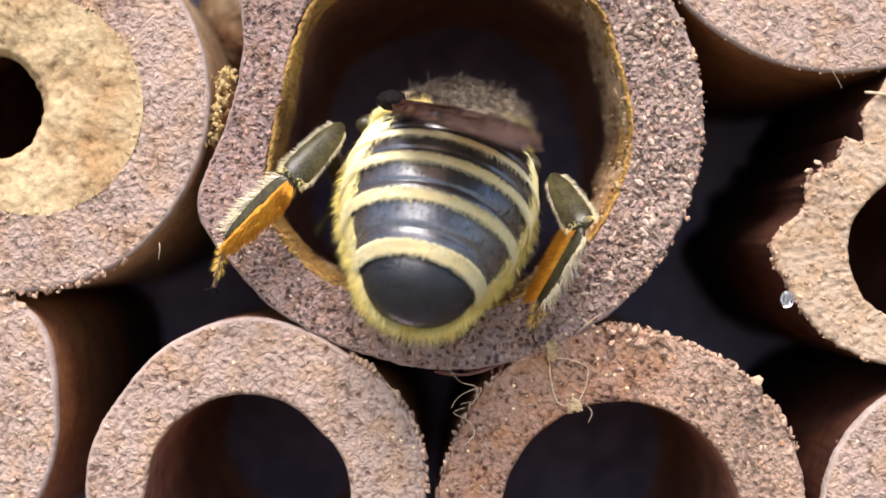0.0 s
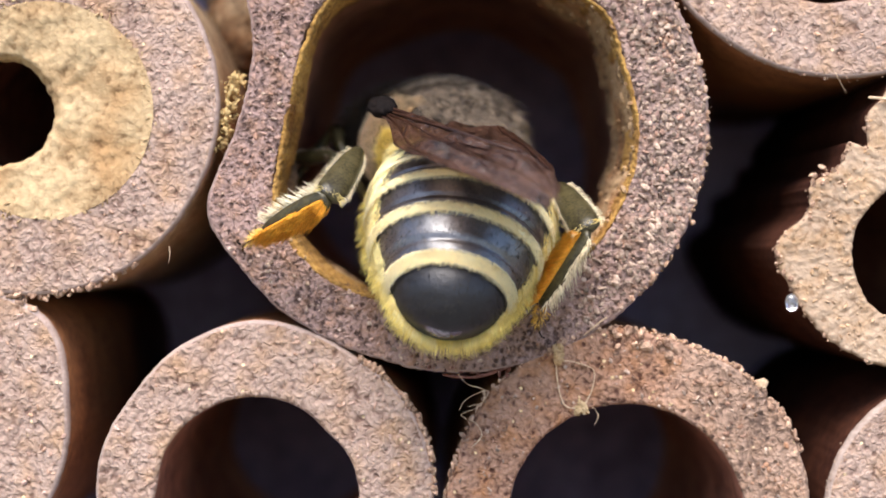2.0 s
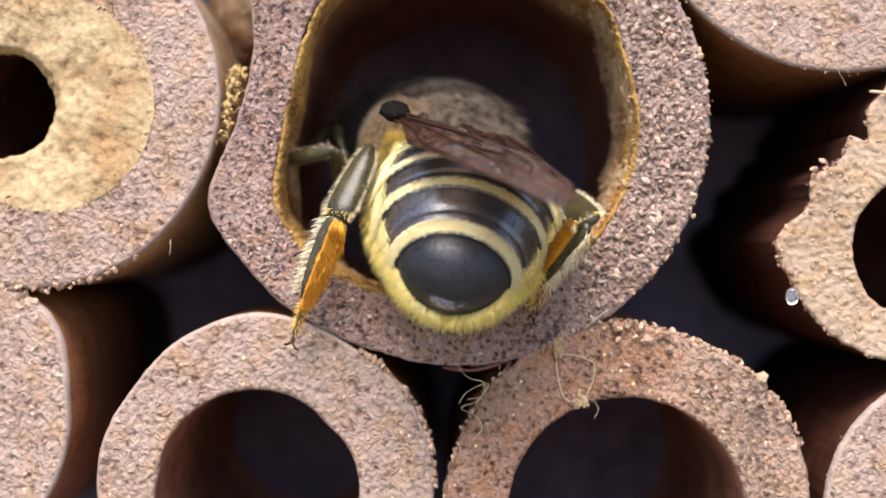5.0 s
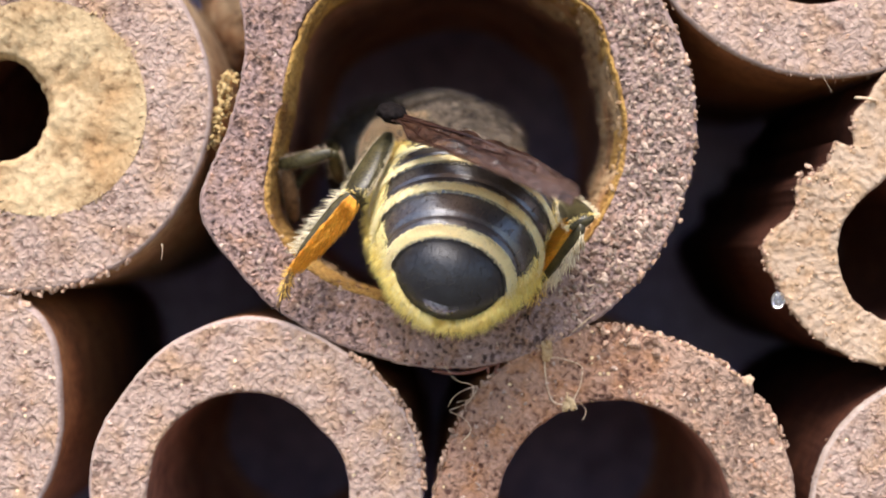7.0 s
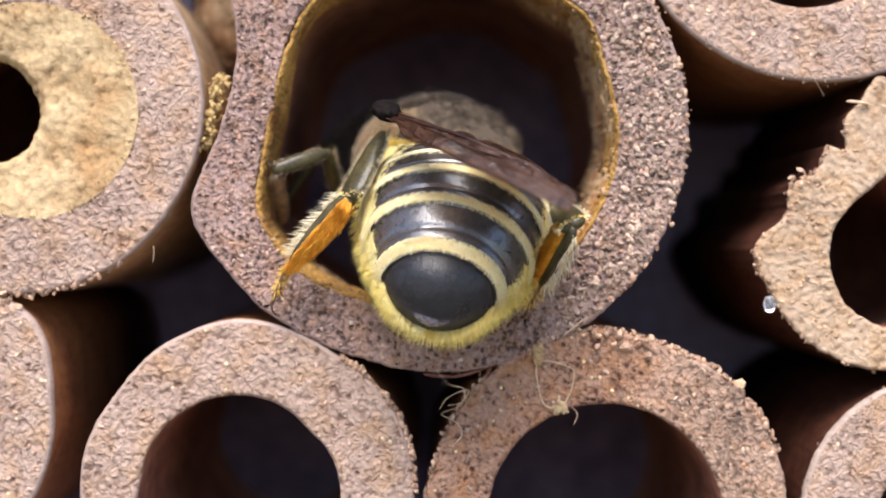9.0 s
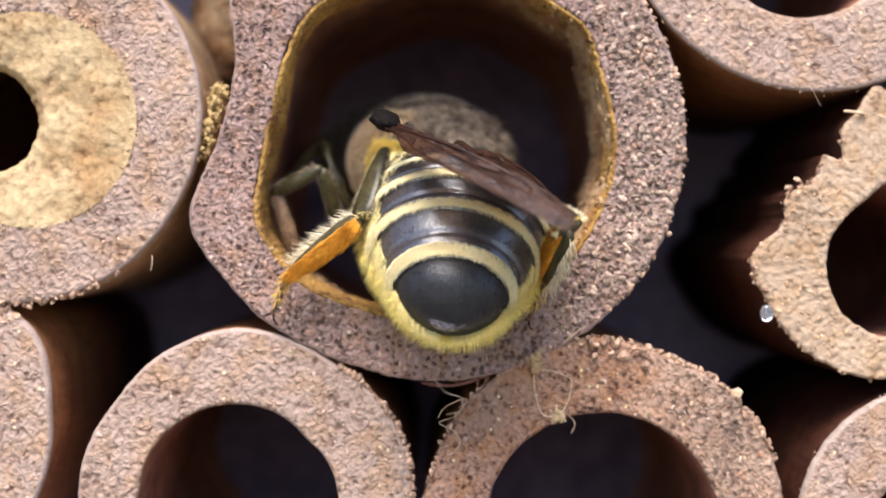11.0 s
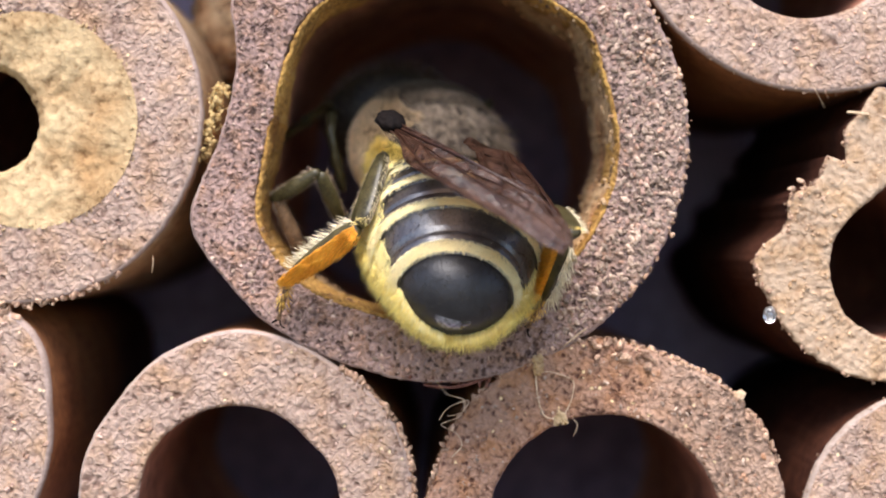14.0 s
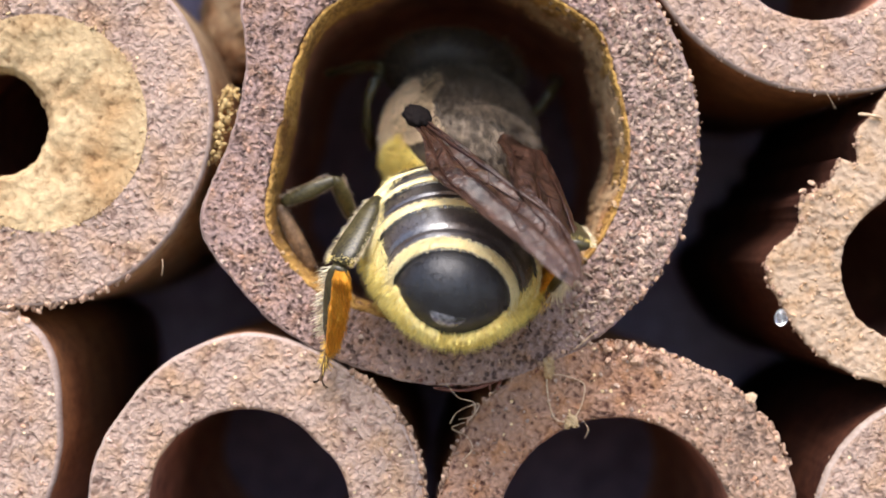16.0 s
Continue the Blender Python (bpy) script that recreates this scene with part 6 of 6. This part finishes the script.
    walk(bee_parts['mid_femur'], [
        (0, pose(-0.002594, 0.003482, -0.000074, 175.7, -14.1, -100.4)),
        (0.5, pose(-0.002588, 0.003321, -0.000293, 176.6, -20.1, -101.8)),
        (1, pose(-0.002453, 0.003468, -0.000405, 174.0, -30.9, -108.0)),
        (1.5, pose(-0.002362, 0.003551, -0.000574, 174.5, -38.5, -113.6)),
        (1.8, pose(-0.002388, 0.003281, -0.000855, 179.7, -42.8, -114.9)),
        (1.9, pose(-0.002393, 0.003188, -0.000940, -178.5, -44.2, -115.5)),
        (2, pose(-0.002395, 0.003094, -0.001022, -176.6, -45.7, -116.1)),
        (2.1, pose(-0.002430, 0.002927, -0.001030, -176.0, -46.1, -116.6)),
        (2.3, pose(-0.002707, 0.002061, -0.000905, -175.9, -43.9, -116.8)),
        (2.7, pose(-0.002867, 0.001314, -0.000838, -172.1, -46.5, -119.1)),
        (3, pose(-0.002971, 0.000768, -0.000717, -168.1, -49.4, -121.5)),
        (3.5, pose(-0.003074, 0.000901, -0.000756, -167.2, -53.2, -125.2)),
        (4, pose(-0.003103, 0.000781, -0.000781, -159.0, -61.1, -131.5)),
        (4.2, pose(-0.003109, 0.000861, -0.000749, -161.0, -59.5, -130.4)),
        (5.2, pose(-0.003119, 0.001248, -0.000568, -168.8, -51.6, -127.2)),
        (6.3, pose(-0.003092, 0.001649, -0.000325, -175.0, -43.2, -126.3)),
        (7, pose(-0.003056, 0.001863, -0.000166, -177.0, -39.3, -126.9)),
        (8, pose(-0.002880, 0.001890, -0.000399, -174.3, -44.6, -124.4)),
        (9, pose(-0.002931, 0.001689, -0.000543, -170.6, -51.5, -125.7)),
        (9.2, pose(-0.002931, 0.001640, -0.000619, -168.2, -53.6, -127.5)),
        (10.2, pose(-0.002929, 0.001358, -0.000990, -150.9, -64.8, -143.1)),
        (11.3, pose(-0.002990, 0.000843, -0.001344, -123.2, -70.5, -170.0)),
        (12, pose(-0.003011, 0.000723, -0.001331, -102.0, -69.1, 169.1)),
        (12.5, pose(-0.002985, 0.000600, -0.001326, -100.2, -67.1, 169.1)),
        (13, pose(-0.002990, 0.000374, -0.001239, -99.2, -64.2, 171.3)),
        (14, pose(-0.002971, 0.000119, -0.001086, -90.8, -59.9, 167.9)),
        (14.5, pose(-0.002984, 0.000054, -0.000940, -82.1, -57.4, 161.8)),
        (14.8, pose(-0.002933, -0.000146, -0.000928, -77.3, -56.8, 161.6)),
        (15, pose(-0.002898, -0.000279, -0.000903, -74.1, -56.6, 161.5)),
        (15.3, pose(-0.002874, -0.000396, -0.000798, -66.8, -56.1, 158.4)),
        (15.4, pose(-0.002868, -0.000430, -0.000759, -64.6, -56.0, 157.5)),
        (15.5, pose(-0.002862, -0.000462, -0.000717, -62.4, -56.0, 156.6)),
        (15.6, pose(-0.002840, -0.000516, -0.000663, -60.3, -56.2, 156.2)),
        (15.8, pose(-0.002796, -0.000612, -0.000549, -56.3, -56.7, 155.5)),
        (16, pose(-0.002751, -0.000692, -0.000429, -52.5, -57.5, 154.7)),
    ])
    walk(bee_parts['mid_tibia'], [
        (0, pose(-0.002840, 0.002136, 0.000271, -97.7, -18.1, 128.3)),
        (0.5, pose(-0.002860, 0.002025, 0.000193, -93.6, -13.5, 126.0)),
        (1, pose(-0.002828, 0.002316, 0.000320, -84.2, -7.9, 117.1)),
        (1.5, pose(-0.002804, 0.002540, 0.000306, -79.2, -2.2, 111.5)),
        (1.8, pose(-0.002825, 0.002341, 0.000104, -78.8, 3.5, 113.6)),
        (1.9, pose(-0.002828, 0.002275, 0.000044, -78.6, 5.4, 114.3)),
        (2, pose(-0.002829, 0.002210, -0.000011, -78.3, 7.3, 115.0)),
        (2.1, pose(-0.002868, 0.002053, -0.000013, -78.2, 8.0, 114.7)),
        (2.3, pose(-0.003197, 0.001092, 0.000141, -76.0, 6.1, 135.7)),
        (2.7, pose(-0.003374, 0.000404, 0.000260, -74.6, 11.2, 129.9)),
        (3, pose(-0.003486, -0.000072, 0.000433, -73.1, 15.6, 128.2)),
        (3.5, pose(-0.003596, 0.000162, 0.000455, -75.0, 13.7, 126.9)),
        (4, pose(-0.003585, 0.000238, 0.000537, -75.2, 16.4, 127.8)),
        (4.2, pose(-0.003604, 0.000281, 0.000545, -75.7, 16.0, 127.7)),
        (5.2, pose(-0.003681, 0.000510, 0.000602, -77.9, 14.2, 127.2)),
        (6.3, pose(-0.003732, 0.000777, 0.000689, -79.7, 12.3, 127.7)),
        (7, pose(-0.003741, 0.000950, 0.000769, -79.6, 12.6, 129.6)),
        (8, pose(-0.003449, 0.001062, 0.000591, -74.8, 8.4, 176.3)),
        (9, pose(-0.003448, 0.000968, 0.000570, -74.7, 12.3, 174.9)),
        (9.2, pose(-0.003445, 0.000970, 0.000526, -74.0, 13.3, 175.7)),
        (10.2, pose(-0.003416, 0.000993, 0.000301, -70.2, 18.0, 179.7)),
        (11.3, pose(-0.003491, 0.000755, 0.000094, -91.1, 29.7, 130.2)),
        (12, pose(-0.003547, 0.000826, 0.000100, -87.6, 35.4, 130.5)),
        (12.5, pose(-0.003565, 0.000712, 0.000072, -87.6, 37.1, 130.0)),
        (13, pose(-0.003650, 0.000475, 0.000142, -80.0, 40.5, 139.8)),
        (14, pose(-0.003721, 0.000280, 0.000239, -72.0, 45.3, 146.8)),
        (14.5, pose(-0.003767, 0.000312, 0.000348, -65.0, 48.4, 151.8)),
        (14.8, pose(-0.003715, 0.000115, 0.000331, -56.5, 47.2, 162.3)),
        (15, pose(-0.003675, -0.000019, 0.000341, -51.3, 45.9, 168.7)),
        (15.3, pose(-0.003637, -0.000094, 0.000423, -41.9, 43.3, 178.1)),
        (15.4, pose(-0.003625, -0.000116, 0.000457, -39.1, 42.2, -179.1)),
        (15.5, pose(-0.003612, -0.000137, 0.000495, -36.6, 41.0, -176.6)),
        (15.6, pose(-0.003583, -0.000189, 0.000548, -34.2, 39.7, -173.9)),
        (15.8, pose(-0.003521, -0.000282, 0.000664, -30.1, 36.8, -169.2)),
        (16, pose(-0.003453, -0.000361, 0.000790, -26.7, 33.9, -165.2)),
    ])
    walk(bee_parts['mid_tarsus'], [
        (0, pose(-0.003752, 0.003289, 0.000752, -9.3, 49.7, -108.0)),
        (0.5, pose(-0.003744, 0.003242, 0.000554, -7.1, 43.8, -107.6)),
        (1, pose(-0.003526, 0.003681, 0.000532, -8.6, 33.1, -115.8)),
        (1.5, pose(-0.003370, 0.003979, 0.000365, -6.9, 25.7, -120.3)),
        (1.8, pose(-0.003444, 0.003757, 0.000010, -2.4, 21.9, -116.4)),
        (1.9, pose(-0.003462, 0.003680, -0.000101, -1.1, 20.5, -115.3)),
        (2, pose(-0.003478, 0.003601, -0.000208, 0.2, 19.0, -114.2)),
        (2.1, pose(-0.003510, 0.003448, -0.000231, 0.8, 18.5, -114.0)),
        (2.3, pose(-0.004022, 0.001896, 0.000017, -159.0, 43.9, 76.0)),
        (2.7, pose(-0.004139, 0.001319, 0.000024, -161.8, 47.2, 74.1)),
        (3, pose(-0.004224, 0.000866, 0.000099, -164.8, 50.5, 72.3)),
        (3.5, pose(-0.004335, 0.001147, 0.000155, -172.2, 61.7, 67.9)),
        (4, pose(-0.004367, 0.001245, 0.000162, 161.0, 82.1, 45.4)),
        (4.2, pose(-0.004383, 0.001290, 0.000180, 165.5, 80.1, 49.2)),
        (5.2, pose(-0.004452, 0.001525, 0.000279, 174.1, 71.6, 54.4)),
        (6.3, pose(-0.004511, 0.001787, 0.000411, 177.0, 63.6, 53.8)),
        (7, pose(-0.004549, 0.001927, 0.000487, 175.5, 60.4, 51.1)),
        (8, pose(-0.004789, 0.001150, 0.000391, -178.6, 52.3, 59.8)),
        (9, pose(-0.004796, 0.001087, 0.000276, -176.8, 52.5, 62.9)),
        (9.2, pose(-0.004787, 0.001070, 0.000209, 179.9, 54.0, 60.8)),
        (10.2, pose(-0.004727, 0.001001, -0.000126, 161.0, 61.2, 46.3)),
        (11.3, pose(-0.004308, 0.001721, -0.000630, 49.5, 63.6, -67.6)),
        (12, pose(-0.004317, 0.001729, -0.000743, 46.9, 56.4, -71.0)),
        (12.5, pose(-0.004317, 0.001608, -0.000813, 45.1, 52.3, -72.4)),
        (13, pose(-0.004450, 0.001151, -0.000753, 71.0, 61.8, -39.8)),
        (14, pose(-0.004509, 0.000796, -0.000713, 75.4, 59.3, -30.3)),
        (14.5, pose(-0.004545, 0.000729, -0.000648, 70.1, 56.5, -33.3)),
        (14.8, pose(-0.004604, 0.000399, -0.000676, 58.6, 51.0, -41.2)),
        (15, pose(-0.004634, 0.000173, -0.000668, 52.6, 47.0, -44.8)),
        (15.3, pose(-0.004697, -0.000059, -0.000578, 44.6, 40.1, -49.3)),
        (15.4, pose(-0.004718, -0.000133, -0.000535, 42.5, 38.1, -50.1)),
        (15.5, pose(-0.004738, -0.000205, -0.000487, 40.6, 36.2, -50.7)),
        (15.6, pose(-0.004741, -0.000313, -0.000418, 38.7, 34.6, -50.8)),
        (15.8, pose(-0.004739, -0.000516, -0.000265, 35.2, 31.7, -50.6)),
        (16, pose(-0.004728, -0.000698, -0.000095, 32.0, 29.2, -50.1)),
    ])
    walk(bee_parts['wing_left'], [
        (0, pose(-0.001841, -0.000951, 0.000329, 2.5, 31.2, -76.6)),
        (0.5, pose(-0.002016, -0.000986, 0.000617, 1.9, 28.0, -76.4)),
        (1, pose(-0.002369, -0.000504, 0.001178, 2.8, 22.5, -83.8)),
        (1.5, pose(-0.002625, -0.000305, 0.001480, 9.6, 18.6, -88.3)),
        (1.8, pose(-0.002516, -0.000170, 0.001501, 8.8, 13.2, -85.4)),
        (1.9, pose(-0.002513, -0.000192, 0.001518, 8.4, 11.3, -84.7)),
        (2, pose(-0.002500, -0.000199, 0.001536, 8.1, 9.4, -83.9)),
        (2.1, pose(-0.002499, -0.000201, 0.001526, 7.7, 8.6, -83.7)),
        (2.3, pose(-0.002444, -0.000077, 0.001480, 6.8, 7.1, -83.6)),
        (2.7, pose(-0.002439, -0.000098, 0.001489, 5.0, 2.7, -83.0)),
        (3, pose(-0.002460, -0.000161, 0.001560, 3.8, -1.9, -82.5)),
        (3.5, pose(-0.002547, -0.000368, 0.001577, 4.3, 1.5, -85.7)),
        (4, pose(-0.002476, -0.000503, 0.001678, 4.4, 0.1, -85.0)),
        (4.2, pose(-0.002525, -0.000527, 0.001690, 3.9, 0.8, -85.6)),
        (5.2, pose(-0.002657, -0.000424, 0.001690, 0.8, 4.3, -88.4)),
        (6.3, pose(-0.002794, -0.000317, 0.001715, -3.1, 7.9, -91.3)),
        (7, pose(-0.002945, -0.000337, 0.001817, -5.3, 8.3, -92.5)),
        (8, pose(-0.002839, -0.000704, 0.001667, -5.0, 12.4, -87.9)),
        (9, pose(-0.002869, -0.000942, 0.001701, -5.2, 13.1, -85.0)),
        (9.2, pose(-0.002873, -0.000979, 0.001685, -5.1, 12.9, -84.9)),
        (10.2, pose(-0.002882, -0.001132, 0.001614, -4.4, 12.4, -83.8)),
        (11.3, pose(-0.002763, -0.001050, 0.001510, -3.6, 11.7, -82.5)),
        (12, pose(-0.002847, -0.000876, 0.001716, -3.8, 6.6, -83.1)),
        (12.5, pose(-0.002780, -0.000835, 0.001709, -3.7, 5.5, -81.7)),
        (13, pose(-0.002723, -0.000737, 0.001853, -1.9, 1.8, -81.9)),
        (14, pose(-0.002576, -0.000446, 0.002027, 1.5, -3.9, -82.6)),
        (14.5, pose(-0.002547, -0.000177, 0.002197, 3.3, -8.9, -83.2)),
        (14.8, pose(-0.002441, -0.000049, 0.002297, 2.4, -11.1, -80.2)),
        (15, pose(-0.002372, 0.000048, 0.002360, 1.6, -12.5, -77.9)),
        (15.3, pose(-0.002280, 0.000234, 0.002434, -0.0, -17.3, -75.7)),
        (15.4, pose(-0.002248, 0.000294, 0.002457, -0.7, -18.6, -74.8)),
        (15.5, pose(-0.002216, 0.000355, 0.002479, -1.5, -19.9, -73.9)),
        (15.6, pose(-0.002161, 0.000410, 0.002506, -2.5, -20.9, -72.5)),
        (15.8, pose(-0.002041, 0.000538, 0.002533, -4.9, -22.9, -69.9)),
        (16, pose(-0.001929, 0.000660, 0.002566, -7.4, -24.5, -67.2)),
    ])
    walk(bee_parts['wing_right'], [
        (0, pose(0.000862, -0.000205, -0.000300, -25.6, 26.5, -98.5)),
        (0.5, pose(0.000830, -0.000557, -0.000120, -26.5, 24.1, -99.1)),
        (1, pose(0.000535, -0.000850, 0.000192, -26.7, 17.0, -107.2)),
        (1.5, pose(0.000199, -0.000944, 0.000419, -21.4, 12.6, -111.0)),
        (1.8, pose(0.000275, -0.001001, 0.000602, -19.7, 7.9, -108.1)),
        (1.9, pose(0.000291, -0.001029, 0.000670, -19.1, 6.3, -107.3)),
        (2, pose(0.000311, -0.001050, 0.000742, -18.6, 4.5, -106.5)),
        (2.1, pose(0.000313, -0.001059, 0.000749, -18.6, 3.8, -106.4)),
        (2.3, pose(0.000327, -0.001064, 0.000762, -18.8, 2.5, -106.3)),
        (2.7, pose(0.000349, -0.001091, 0.000878, -18.4, -1.7, -105.8)),
        (3, pose(0.000367, -0.001094, 0.001028, -17.6, -5.8, -105.2)),
        (3.5, pose(0.000364, -0.001040, 0.000836, -20.7, -2.6, -107.9)),
        (4, pose(0.000411, -0.001117, 0.000950, -21.2, -3.5, -106.9)),
        (4.2, pose(0.000402, -0.001087, 0.000906, -21.8, -3.0, -107.6)),
        (5.2, pose(0.000307, -0.001038, 0.000729, -24.4, -0.9, -110.5)),
        (6.3, pose(0.000128, -0.001082, 0.000581, -27.1, 1.1, -113.5)),
        (7, pose(0.000003, -0.001116, 0.000583, -28.0, 0.6, -114.8)),
        (8, pose(0.000212, -0.001094, 0.000439, -28.8, 5.0, -110.1)),
        (9, pose(0.000312, -0.001078, 0.000460, -28.1, 5.8, -107.6)),
        (9.2, pose(0.000361, -0.001029, 0.000449, -28.3, 5.9, -107.5)),
        (10.2, pose(0.000352, -0.001209, 0.000465, -27.1, 6.0, -106.8)),
        (11.3, pose(0.000279, -0.001524, 0.000509, -24.8, 6.0, -106.1)),
        (12, pose(0.000199, -0.001491, 0.000750, -22.3, 1.1, -106.7)),
        (12.5, pose(0.000304, -0.001514, 0.000775, -22.5, 0.1, -106.1)),
        (13, pose(0.000445, -0.001353, 0.000988, -22.1, -2.8, -106.4)),
        (14, pose(0.000755, -0.000929, 0.001223, -23.3, -6.7, -107.2)),
        (14.5, pose(0.000851, -0.000677, 0.001431, -22.4, -10.8, -108.3)),
        (14.8, pose(0.000954, -0.000536, 0.001569, -22.9, -13.1, -105.7)),
        (15, pose(0.001022, -0.000431, 0.001654, -23.3, -14.7, -103.9)),
        (15.3, pose(0.001138, -0.000236, 0.001803, -23.3, -19.3, -103.0)),
        (15.4, pose(0.001177, -0.000167, 0.001847, -23.7, -20.7, -102.4)),
        (15.5, pose(0.001217, -0.000097, 0.001887, -23.9, -22.1, -101.9)),
        (15.6, pose(0.001270, -0.000025, 0.001926, -24.5, -23.4, -100.8)),
        (15.8, pose(0.001382, 0.000136, 0.001982, -25.8, -26.0, -98.9)),
        (16, pose(0.001489, 0.000297, 0.002029, -27.4, -28.3, -96.8)),
    ])


motions()
